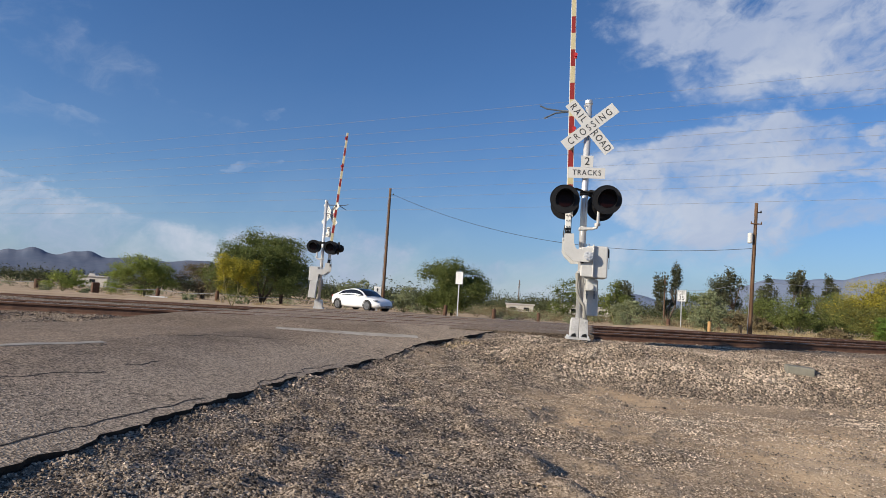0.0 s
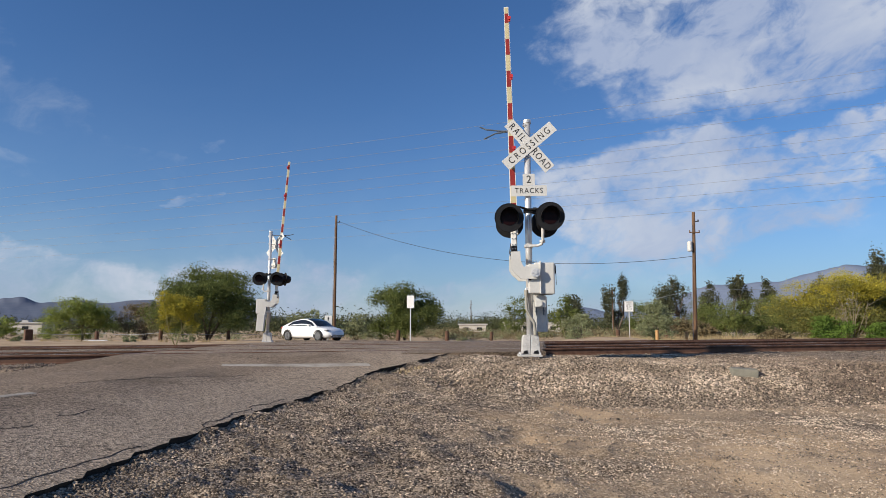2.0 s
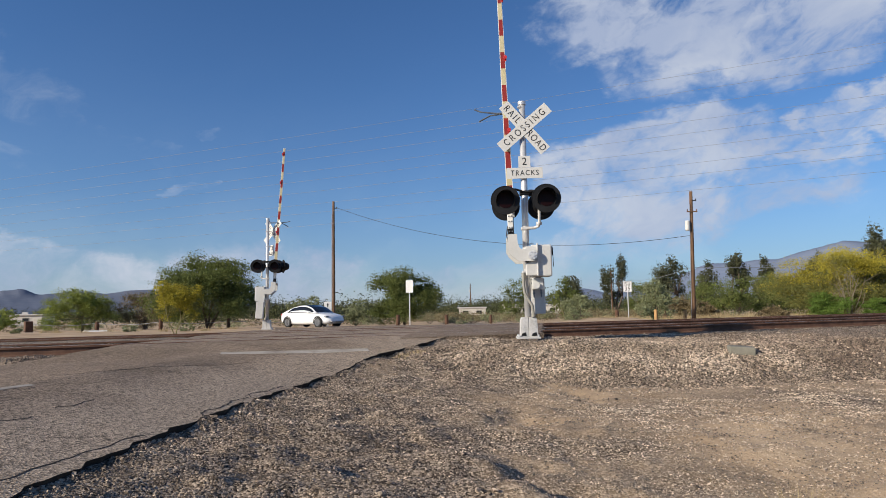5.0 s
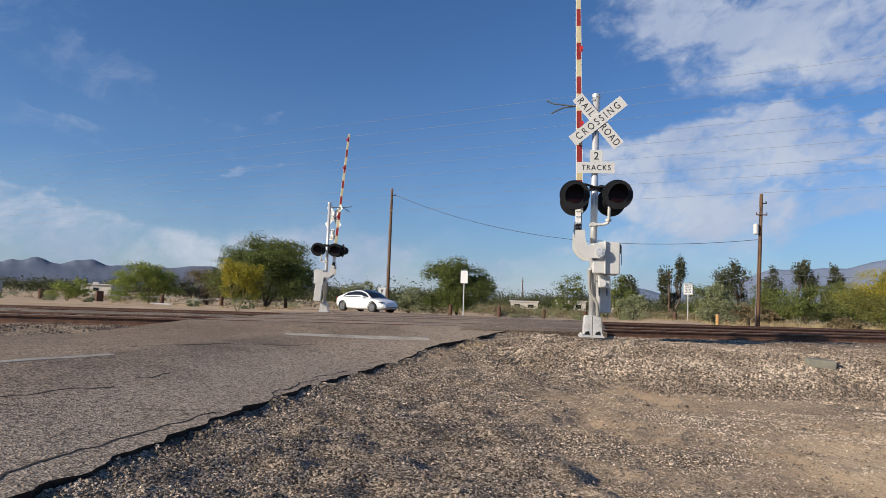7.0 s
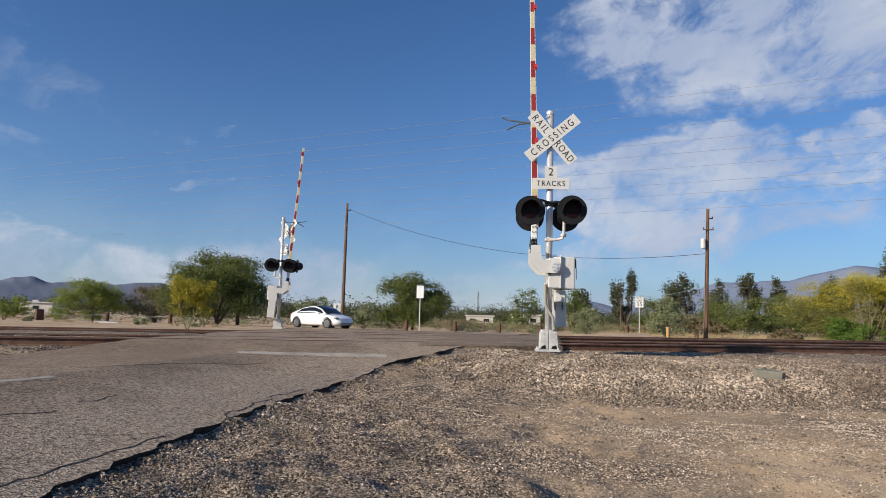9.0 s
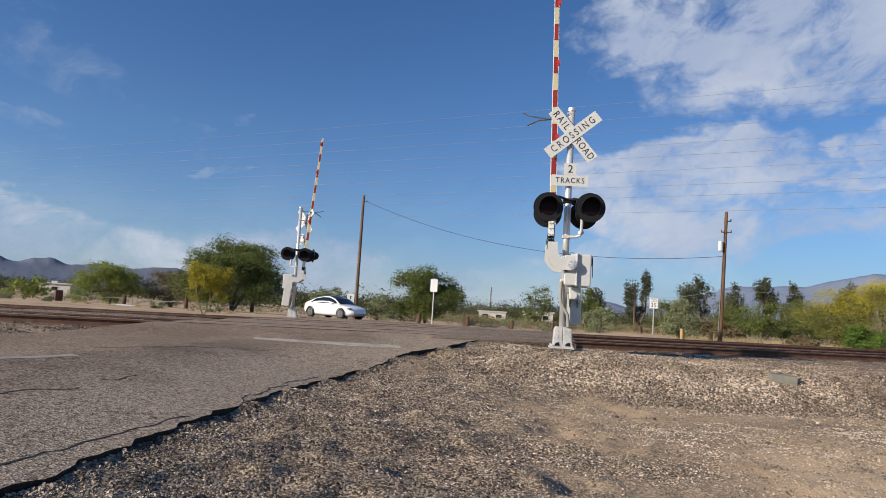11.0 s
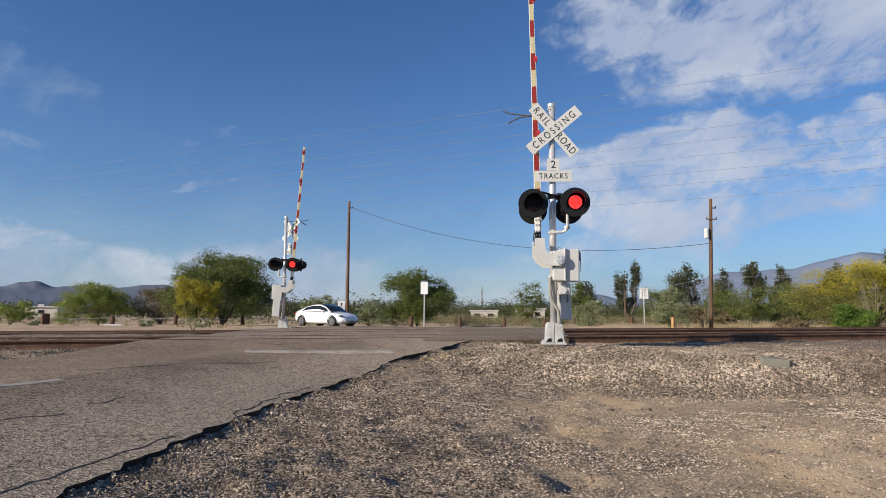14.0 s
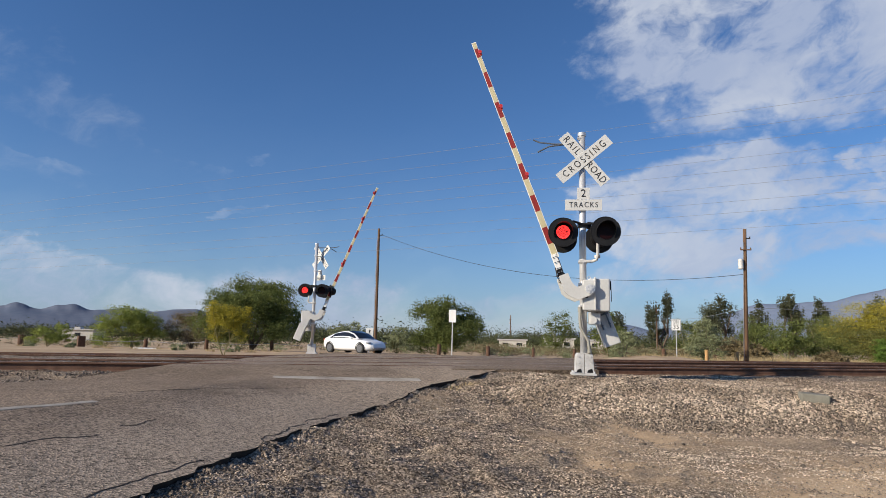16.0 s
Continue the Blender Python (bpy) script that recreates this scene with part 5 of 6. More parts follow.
# ---------------------------------------------------------------- plants
def leaf_cloud(blobs, n, size, rng, flat=0.6, shell=0.55):
    """Quads of leaves in and on the blobs (x, y, z, rx, ry, rz), with an uneven outline."""
    B = np.array(blobs, float)
    vol = B[:, 3] * B[:, 4] * B[:, 5]
    w = rng.choice(len(B), n, p=vol ** 0.75 / (vol ** 0.75).sum())
    d = rng.normal(size=(n, 3))
    d /= np.linalg.norm(d, axis=1)[:, None]
    r = shell + (1.12 - shell) * rng.rand(n) ** 0.8
    r *= 1 + 0.22 * np.sin(d[:, 0] * 5 + w) * np.sin(d[:, 1] * 6 + 2 * w) + 0.16 * np.sin(d[:, 2] * 9 + d[:, 0] * 11 + w)
    c = B[w, :3] + d * B[w, 3:] * r[:, None]
    # twigs: pull the leaves of a small cell together
    cell = size * 5.5
    key = np.floor((c + 0.35 * cell * np.sin(c[:, [1, 2, 0]] / cell * 1.7)) / cell)
    h = np.sin(key @ np.array([12.9898, 78.233, 37.719])) * 43758.5453
    c = c + (key * cell + cell / 2 + cell * 0.4 * np.stack([np.sin(h), np.cos(h * 1.7), np.sin(h * 2.3)], -1) - c) * 0.28
    keep = (h - np.floor(h)) > 0.12
    c = c[keep]
    n = len(c)
    a = rng.normal(size=(n, 3)); a /= np.linalg.norm(a, axis=1)[:, None]
    b = np.cross(a, rng.normal(size=(n, 3))); b /= np.linalg.norm(b, axis=1)[:, None]
    s = size * rng.uniform(0.6, 1.4, (n, 1))
    u, v = a * s, b * s * flat
    V = np.stack([c - u, c + u, c + v * 1.3 + u * rng.uniform(-0.5, 0.5, (n, 1))], 1).reshape(-1, 3)
    return V, np.arange(3 * n).reshape(n, 3)


def limbs(bm, targets, base, rng, stem=0.12, stems=3):
    """Bent tapered stems from the base, and branches to the targets."""
    roots = []
    for k in range(stems):
        t = targets[k % len(targets)]
        mid = Vector(base).lerp(Vector(t), 0.45) + Vector(rng.normal(0, 0.12, 3)) * (Vector(t) - Vector(base)).length * 0.5
        mid.z = base[2] + (t[2] - base[2]) * 0.38
        tube(bm, [base, Vector(base).lerp(mid, 0.5) + Vector(rng.normal(0, 0.03, 3)), mid, Vector(t)], [stem, stem * 0.8, stem * 0.6, stem * 0.18], 7)
        roots.append(mid)
    for t in targets[stems:]:
        m = min(roots, key=lambda q: (q - Vector(t)).length)
        k = m.lerp(Vector(t), 0.5) + Vector(rng.normal(0, 0.1, 3)) * (Vector(t) - m).length
        tube(bm, [m, k, Vector(t)], [stem * 0.5, stem * 0.35, stem * 0.1], 6)


def tree(name, x, y, width, top, mat, label, category, seed, n=5000, leaf=0.09, base_clear=0.12, bark=BARK, blossom=None, sparse=False, stems=3, blobs=12, depth=None, girth=1.0):
    rng = np.random.RandomState(seed)
    z0 = gz(x, y)
    h = top - z0
    th = group_empty(name, pose(x, y, z0 - 0.03))
    depth = depth or width * 0.85
    B = []
    for k in range(blobs):
        f = (k + 0.5) / blobs
        a, r = rng.uniform(0, 6.28), math.sqrt(rng.rand()) * 0.36
        zz = base_clear * h + (h * (1 - base_clear)) * (0.10 + 0.78 * rng.rand() ** 0.75 * math.sqrt(1 - (r / 0.42) ** 2))
        s = rng.uniform(0.17, 0.30)
        B.append((r * math.cos(a) * width, r * math.sin(a) * depth, zz, s * width * 0.75, s * depth * 0.75, s * h * 0.75))
    B = np.array(B)
    # bring the crown to its full width and height
    lo, hi = (B[:, 0] - B[:, 3]).min(), (B[:, 0] + B[:, 3]).max()
    B[:, 0] = (B[:, 0] - (lo + hi) / 2) * width / (hi - lo)
    B[:, 3] *= width / (hi - lo)
    lo, hi = (B[:, 2] - B[:, 5]).min(), (B[:, 2] + B[:, 5]).max()
    k = h * (1 - base_clear) / (hi - lo)
    B[:, 2] = base_clear * h + (B[:, 2] - lo) * k
    B[:, 5] *= k
    bm = bmesh.new()
    limbs(bm, [tuple(b[:3]) for b in sorted(B.tolist(), key=lambda q: -q[2])], (0, 0, 0), rng, 0.024 * girth * h ** 0.9, stems)
    part("trunk", bm, bark, th, "branching trunk", True)
    clumps = []
    for b in B:
        for _ in range(18):
            d = Vector(rng.normal(size=3)).normalized()
            f = rng.uniform(0.55, 0.95)
            q = rng.uniform(0.28, 0.50)
            clumps.append((b[0] + d.x * b[3] * f, b[1] + d.y * b[4] * f, max(b[2] + d.z * b[5] * f, b[5] * 0.3), b[3] * q, b[4] * q, b[5] * q * rng.uniform(0.7, 1.1)))
    V = leaf_cloud(clumps, int(n * 4.2), leaf * (0.68 if sparse else 0.75), rng, shell=0.2)[0]
    inner = B * np.array([1, 1, 1, 0.62, 0.62, 0.62])       # the thick of the crown
    V = np.concatenate([V, leaf_cloud(inner, int(n * (0.35 if sparse else 0.8)), leaf * 1.7, rng, shell=0.1)[0]])
    F = np.arange(len(V)).reshape(-1, 3)
    if blossom is None:
        part_arrays("crown", V, F, mat, th)
    else:
        mid = V.reshape(-1, 3, 3).mean(1)
        pick = (mid[:, 2] / h + 0.26 * wave_noise(mid[:, 0] + 0.5 * mid[:, 1], mid[:, 2] * 1.5, seed, 3, 0.45 * width) + rng.normal(0, 0.06, len(mid))) > blossom[1]
        for sel, mm, nm in ((~pick, mat, "crown"), (pick, blossom[0], "blossom")):
            v = V.reshape(-1, 3, 3)[sel].reshape(-1, 3)
            part_arrays(nm, v, np.arange(len(v)).reshape(-1, 3), mm, th)
    return tagged(th, label, category)


def grass_blades(cx, cy, rx, ry, n, h, rng, width=0.004, lean=0.5):
    a, r = rng.uniform(0, 6.28, n), np.sqrt(rng.rand(n))
    x, y = cx + rx * r * np.cos(a), cy + ry * r * np.sin(a)
    z = ground_z(x, y) - 0.01
    b = rng.uniform(0, 6.28, n)
    hh = h * rng.uniform(0.45, 1.0, n) * (1.1 - 0.5 * r)
    lx, ly = lean * hh * (0.6 * r * np.cos(a) + 0.7 * np.cos(b) * rng.rand(n)), lean * hh * (0.6 * r * np.sin(a) + 0.7 * np.sin(b) * rng.rand(n))
    sx, sy = np.cos(b + 1.5) * width, np.sin(b + 1.5) * width
    P = lambda f, s: np.stack([x + lx * f ** 1.8 + s * sx, y + ly * f ** 1.8 + s * sy, z + hh * f], -1)
    V = np.stack([P(0, -1), P(0, 1), P(0.5, 0.8), P(0.5, -0.8), P(0.5, -0.8), P(0.5, 0.8), P(1, 0.15), P(1, -0.15)], 1).reshape(-1, 3)
    return V, np.arange(8 * n).reshape(-1, 4)


def bare_shrub(x, y, width, top, seed):
    """Dead grey twigs that fan out from one foot."""
    rng = np.random.RandomState(seed)
    z0 = gz(x, y)
    th = group_empty("dead_shrub", pose(x, y, z0 - 0.03))
    for k in range(16):
        a, f = rng.uniform(0, 6.28), rng.uniform(0.35, 1.0)
        tip = Vector((math.cos(a) * width * 0.5 * f, math.sin(a) * width * 0.4 * f, (top - z0) * rng.uniform(0.45, 1.0)))
        bm = bmesh.new()
        mid = tip * 0.5 + Vector((rng.normal(0, 0.08), rng.normal(0, 0.08), 0.12))
        tube(bm, [(0, 0, 0), mid, tip], [0.016, 0.011, 0.004], 5)
        for j in range(5):
            q = mid.lerp(tip, rng.uniform(0, 0.9))
            tube(bm, [q, q + Vector((rng.normal(0, 0.22), rng.normal(0, 0.2), rng.uniform(0.05, 0.38)))], [0.006, 0.002], 4)
        part("branch", bm, DEADWOOD, th)
    return tagged(th, "bare dead shrub with pale grey twigs", "shrub")


def build_plants():
    tree("mesquite_tree", -15.1, 47, 8.8, 5.2, MESQUITE, "dense dark green mesquite tree behind the fence", "tree", 11, 24000, 0.060, 0.02, blobs=24)
    tree("palo_verde_tree", -7.0, 20.6, 1.8, 1.72, DEEPGREEN, "small palo verde tree covered in yellow blossom", "tree", 12, 11000, 0.022, 0.24, GREENBARK, (BLOSSOM, 0.40), True, 4, 12, girth=0.42)
    tree("desert_shrub", -26.7, 52, 5.6, 3.0, PALO, "feathery light green desert shrub", "shrub", 13, 12000, 0.055, 0.0, GREENBARK, sparse=True)
    tree("desert_shrub", -22.2, 53, 5.4, 2.7, DRYBRUSH, "twiggy brown desert shrub", "shrub", 14, 6000, 0.05, 0.0, sparse=True)
    tree("desert_shrub", -24.4, 38, 2.9, 1.15, PALO, "low feathery green shrub beside the fence", "shrub", 15, 2600, 0.045, 0.12, GREENBARK, sparse=True)
    tree("mesquite_tree", -1.6, 62, 7.8, 4.9, MESQUITE, "round dense green mesquite tree beyond the side road", "tree", 16, 20000, 0.070, 0.0, blobs=22)
    tree("desert_shrub", -6.0, 60, 4.4, 1.7, CREOSOTE, "light green desert shrub behind the side road", "shrub", 17, 2600, 0.08, 0.05, GREENBARK, sparse=True)
    tree("desert_shrub", -10.2, 58, 3.6, 2.1, CREOSOTE, "grey-green desert shrub behind the side road", "shrub", 18, 2400, 0.08, 0.05, sparse=True)
    for k, (x, y, w, top) in enumerate(((30.8, 105, 4.8, 9.4), (38.3, 100, 6.4, 8.9), (47.6, 110, 5.2, 8.6), (48.8, 100, 4.6, 9.0), (55.5, 105, 4.0, 9.0), (53.5, 75, 4.4, 10.2), (22.5, 98, 4.6, 5.6), (60, 96, 5.0, 8.4))):
        tree("eucalyptus_tree", x, y, w * 0.95, top, EUCALYPT, "tall dull green open-crowned tree in the distance", "tree", 30 + k, 4600, 0.125, (0.12, 0.25, 0.05, 0.3)[k % 4], stems=3, blobs=(9, 15, 11, 8)[k % 4], sparse=True)
    for k, (x, y, w, top, mat) in enumerate(((29.2, 60, 6.6, 3.1, MESQUITE), (25.3, 61, 4.4, 1.6, DRYBRUSH), (34.5, 62, 6.0, 3.3, MESQUITE), (16.5, 75, 4.6, 4.3, MESQUITE), (43.0, 97, 7.5, 5.4, MESQUITE), (52.0, 98, 8.0, 5.8, MESQUITE), (34.5, 101, 6.5, 4.8, MESQUITE), (13.0, 92, 5.5, 5.2, MESQUITE),
                                             (15.6, 66, 3.4, 1.9, CREOSOTE), (23.0, 52, 2.6, 0.6, DRYBRUSH), (40.0, 50, 7.0, 4.0, MESQUITE), (23.4, 42.5, 2.4, 0.4, DRYBRUSH))):
        tree("desert_shrub", x, y, w, top, mat, "green desert shrub beyond the tracks", "shrub", 50 + k, 3400, 0.09, 0.04, GREENBARK, sparse=True)
    tree("desert_shrub", 14.2, 38.2, 2.7, 2.2, CREOSOTE, "grey-green creosote shrub beside the pole", "shrub", 61, 4200, 0.05, 0.03, stems=5, sparse=True)
    tree("palo_verde_tree", 19.0, 28.0, 6.6, 3.15, DEEPGREEN, "broad palo verde with yellow blossom over green leaves", "tree", 62, 30000, 0.036, 0.0, GREENBARK, (BLOSSOM, 0.62), True, 6, 26)
    tree("desert_shrub", 16.9, 25.4, 2.1, 1.05, FRESH, "low fresh green shrub beside the tracks", "shrub", 65, 5200, 0.032, 0.0, GREENBARK, sparse=True, stems=5)
    tree("desert_shrub", 18.6, 25.2, 1.5, 0.8, FRESH, "low fresh green shrub beside the tracks", "shrub", 66, 3200, 0.032, 0.0, GREENBARK, sparse=True, stems=5)
    for k, (x, y, w, top) in enumerate(((17.8, 25.6, 1.8, 2.0), (20.6, 25.4, 2.2, 2.3))):
        bare_shrub(x, y, w, top, 90 + k)
    tree("desert_shrub", 26.5, 30.0, 5.0, 2.6, PALO, "light green palo verde shrub", "shrub", 63, 6000, 0.06, 0.02, GREENBARK, sparse=True, stems=4)
    tree("desert_shrub", 11.0, 44.0, 2.0, 1.2, CREOSOTE, "brown twiggy dry shrub", "shrub", 64, 500, 0.05, 0.03, stems=5, sparse=True)
    rng = np.random.RandomState(77)
    # far woods along the horizon
    B = []
    for k in range(1100):
        az, dist = radians(rng.uniform(-50, 50)), 120 + 240 * rng.rand() ** 1.2
        s = rng.uniform(1.4, 3.7) * (0.75 + dist / 330) * (0.8 if az < -0.33 else 1.0)
        x, y = dist * math.tan(az), dist
        B.append((x, y, -0.95 + s * 0.45, s * 1.5, s * 1.3, s * rng.uniform(0.55, 1.0)))
    V = leaf_cloud(B, 160000, 0.19, rng, shell=0.2)[0]
    V = np.concatenate([V, leaf_cloud(np.array(B) * [1, 1, 1, 0.8, 0.8, 0.8], 165000, 0.31, rng, shell=0.2)[0]])
    F = np.arange(len(V)).reshape(-1, 3)
    tagged(part_arrays("far_woods", V, F, FARLEAF), "dark green scrub and trees along the horizon", "woods", kind="stuff")
    # nearer scrub between the fence and the woods
    B = []
    for k in range(700):
        y = rng.uniform(63, 115)
        x = rng.uniform(-0.85, 0.85) * y
        s = rng.uniform(0.2, 0.62)
        B.append((x, y, gz(x, y) + s * 0.4, s * 1.5, s * 1.4, s * 0.8))
    for k in range(170):                                    # a taller belt before the houses
        y = rng.uniform(84, 100)
        x, s = y * rng.uniform(-0.02, 0.36), rng.uniform(0.5, 0.95)
        B.append((x, y, gz(x, y) + s * 0.6, s * 1.6, s * 1.4, s * 0.85))
    for nm, bb, n, mat, label in (("scrub", B[::3], 40000, CREOSOTE, "low grey-green desert scrub"), ("dry_brush", B[1::3] + B[2::3], 80000, DRYBRUSH, "low brown dry brush across the flat")):
        V, F = leaf_cloud(bb, n, 0.08, rng, shell=0.2)
        tagged(part_arrays(nm, V, F, mat), label, "scrub", kind="stuff")
    # dry grass
    tufts = [grass_blades(2.74, 3.40, 0.11, 0.10, 850, 0.34, rng, 0.0015, 1.0), grass_blades(3.06, 3.62, 0.09, 0.09, 700, 0.42, rng, 0.0015, 0.85), grass_blades(2.60, 3.46, 0.10, 0.10, 220, 0.20, rng, 0.0015, 1.4), grass_blades(3.2, 3.5, 0.16, 0.12, 220, 0.24, rng, 0.0015, 1.3)]
    n0, tv, tf = 0, [], []
    for v, f in tufts:
        tv.append(v); tf.append(f + n0); n0 += len(v)
    V, F = np.concatenate(tv), np.concatenate(tf)
    tagged(part_arrays("grass_tuft", V, F, TUFT), "dry straw-yellow tuft of grass on the gravel", "grass", kind="stuff")
    parts = []
    for k in range(80):
        x, y = rng.uniform(10, 34), rng.uniform(23.5, 44)
        if 31 < y < 39 or abs(x - 9.3) < 2.5:
            continue
        parts.append(grass_blades(x, y, 0.5, 0.5, 60, rng.uniform(0.15, 0.42), rng, 0.009, 1.0))
    for k in range(230):
        y = rng.uniform(41, 58)
        parts.append(grass_blades(y * rng.uniform(0.27, 0.62), y, 0.9, 0.6, 60, rng.uniform(0.25, 0.7), rng, 0.012, 1.0))
    for k in range(26):
        x, y = rng.uniform(-26, -8), rng.uniform(24, 42)
        parts.append(grass_blades(x, y, 0.22, 0.22, 40, 0.22, rng, 0.012, 0.8))
    n, Vs, Fs = 0, [], []
    for v, f in parts:
        Vs.append(v); Fs.append(f + n); n += len(v)
    tagged(part_arrays("dry_grass", np.concatenate(Vs), np.concatenate(Fs), DRYGRASS), "dry straw-coloured grass beyond the tracks", "grass", kind="stuff")
    parts = [grass_blades(0.22 + 0.3 * k, 10.95 + 0.12 * k, 0.16, 0.10, 60, 0.07, rng, 0.006, 1.0) for k in range(3)] + [grass_blades(0.5, 11.15, 0.3, 0.12, 60, 0.06, rng, 0.006, 1.0)]
    n, Vs, Fs = 0, [], []
    for v, f in parts:
        Vs.append(v); Fs.append(f + n); n += len(v)
    tagged(part_arrays("weeds", np.concatenate(Vs), np.concatenate(Fs), DRYGRASS), "low dry weeds at the asphalt's edge", "weeds", kind="stuff")


# ---------------------------------------------------------------- distance
def ridge(name, points, dist, mat, seed, label):
    P = np.array(points, float)
    az = np.arange(P[0, 0], P[-1, 0], 0.08)
    el = np.convolve(np.pad(np.interp(az, P[:, 0], P[:, 1]), 2, 'edge'), np.ones(5) / 5, 'valid') + 0.05 * wave_noise(az, az * 0, seed, 5, 4.0) + 0.02 * wave_noise(az, az * 0, seed + 1, 3, 0.7)
    soft = np.convolve(np.pad(el, 40, 'edge'), np.ones(81) / 81, 'valid')
    rows = []
    for f in np.linspace(0, 1.0, 15):
        # spurs and gullies that run down from the crest
        fold = wave_noise(az + 2.0 * f, az * 0 + 3.1 * f, seed + 2, 4, 3.2)
        r = dist + 700 * f + 160 * fold * f * (1 - f)
        z = np.tan(np.radians(np.maximum(soft + (el - soft) * f ** 4, 0.1))) * (dist + 700) * f ** 0.9 * (1 + 0.14 * fold * (1 - f)) - 12 * (f == 0)
        rows.append(np.stack([r * np.sin(np.radians(az)), r * np.cos(np.radians(az)), z], -1))
    rows.append(rows[-1] * (1.2, 1.2, 0.2))
    V = np.stack(rows, 0)
    n, m = V.shape[:2]
    i = np.arange(n * m).reshape(n, m)
    F = np.stack([i[:-1, :-1], i[:-1, 1:], i[1:, 1:], i[1:, :-1]], -1).reshape(-1, 4)
    tagged(part_arrays(name, V.reshape(-1, 3), F, mat, smooth=True), label, "mountains", kind="structure")


def house(x, y, w, d, h, turn, label, windows=3, cooler=False):
    hs = group_empty("house", pose(x, y, gz(x, y) - 0.1, 0, 0, turn))
    bm = bmesh.new()
    box(bm, -w / 2, w / 2, 0, d, 0, h, 0.03)
    wall = part("wall", bm, STUCCO, hs, "pale stucco walls")
    bm = bmesh.new()
    box(bm, -w / 2 - 0.25, w / 2 + 0.25, -0.25, d + 0.25, h, h + 0.22, 0.03)
    if cooler:
        box(bm, -w * 0.3, -w * 0.1, d * 0.4, d * 0.7, h + 0.22, h + 0.55, 0.03)
    part("roof", bm, ROOFING, hs, "flat pale roof")
    for k in range(windows):
        cx = -w / 2 + w * (k + 0.5) / windows
        bm = bmesh.new()
        box(bm, cx - 0.55, cx + 0.55, -0.03, 0.05, h * 0.42, h * 0.8, 0.01)
        win = part("window", bm, STUCCO, hs)
        bm = bmesh.new()
        box(bm, cx - 0.48, cx + 0.48, -0.045, -0.02, h * 0.45, h * 0.77)
        part("pane", bm, CARGLASS, win, "dark window pane")
    return tagged(hs, label, "house", "houses")


# ---------------------------------------------------------------- put the place together
build_ground()
build_road()
build_side_road()
build_apron()
build_cracks()
build_markings()
for centre in TRACKS:
    build_track(centre, (-90, 90))
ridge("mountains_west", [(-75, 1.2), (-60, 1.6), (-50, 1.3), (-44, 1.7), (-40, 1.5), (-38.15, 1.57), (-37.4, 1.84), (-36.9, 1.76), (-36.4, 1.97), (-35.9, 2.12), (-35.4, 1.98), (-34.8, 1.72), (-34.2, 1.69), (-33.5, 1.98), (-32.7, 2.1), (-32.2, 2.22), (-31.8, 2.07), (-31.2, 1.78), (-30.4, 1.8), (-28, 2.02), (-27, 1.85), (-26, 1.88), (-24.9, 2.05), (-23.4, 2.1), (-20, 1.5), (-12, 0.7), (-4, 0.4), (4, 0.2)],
      3300, MOUNTAIN_L, 5, "mountain ridge on the horizon, coloured with blue haze")
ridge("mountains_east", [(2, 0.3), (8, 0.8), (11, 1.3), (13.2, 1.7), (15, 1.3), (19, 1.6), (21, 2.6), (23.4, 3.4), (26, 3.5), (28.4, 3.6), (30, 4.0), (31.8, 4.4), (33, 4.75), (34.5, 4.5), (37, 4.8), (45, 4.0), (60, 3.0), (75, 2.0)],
      3700, MOUNTAIN_R, 9, "mountain slopes on the horizon, coloured with faint violet haze")

near_gate, near_lit = crossing_signal(pose(2.9, 12.32, 0.0, 0, 0, -4), 5.43)
far_gate, far_lit = crossing_signal(pose(-5.70, 26.73, -0.10, 0, 0, 186), 6.05, pose(-0.22, -0.28, 0, 0, 0, 139), True)

utility_pole(-7.22, 54.7, 10.0, (-0.02, 0), False, "weathered brown wooden utility pole behind the side road")
utility_pole(17.6, 40.8, 7.9, (0.25, 0), True, "brown wooden utility pole with transformer can")
utility_pole(12.3, 190, 8.3, (0, 0), True, "distant grey wooden utility pole with crossarm")
utility_pole(30.1, 104, 6.4, (0, 0), False, "distant brown wooden utility pole")
sag_wire("overhead_wire", (-6.95, 54.7, 9.45), (17.7, 40.8, 5.05), 1.68, 0.016, CABLE, "black sagging cable between two wooden poles")
sag_wire("overhead_wire", (17.65, 40.8, 3.0), (60, 46, 4.0), 0.4, 0.012, WIRE, "thin grey wire from the pole")
sag_wire("overhead_wire", (17.65, 40.8, 3.0), (30.1, 104, 5.6), 0.8, 0.012, WIRE, "thin grey wire from the pole")
for z in (5.9, 6.6, 7.1, 7.8, 8.45, 9.0, 9.7, 10.35, 11.1):
    sag_wire("overhead_wire", (16.4 - 0.913 * 110, 26 + 0.407 * 110, z + 0.4), (16.4 + 0.913 * 26, 26 - 0.407 * 26, z + 0.3), 0.9, 0.006, WIRE, "thin grey overhead power line", 60)

road_sign(-0.37, 41.4, 0.46, 0.80, 2.52, False, "blank white sign plate on a thin post")
road_sign(14.75, 45.0, 0.61, 0.76, 2.36, True, "white speed limit 35 sign on a thin post")
car = sedan(pose(-6.85, 43.0, -0.385, 0, 0, -37))

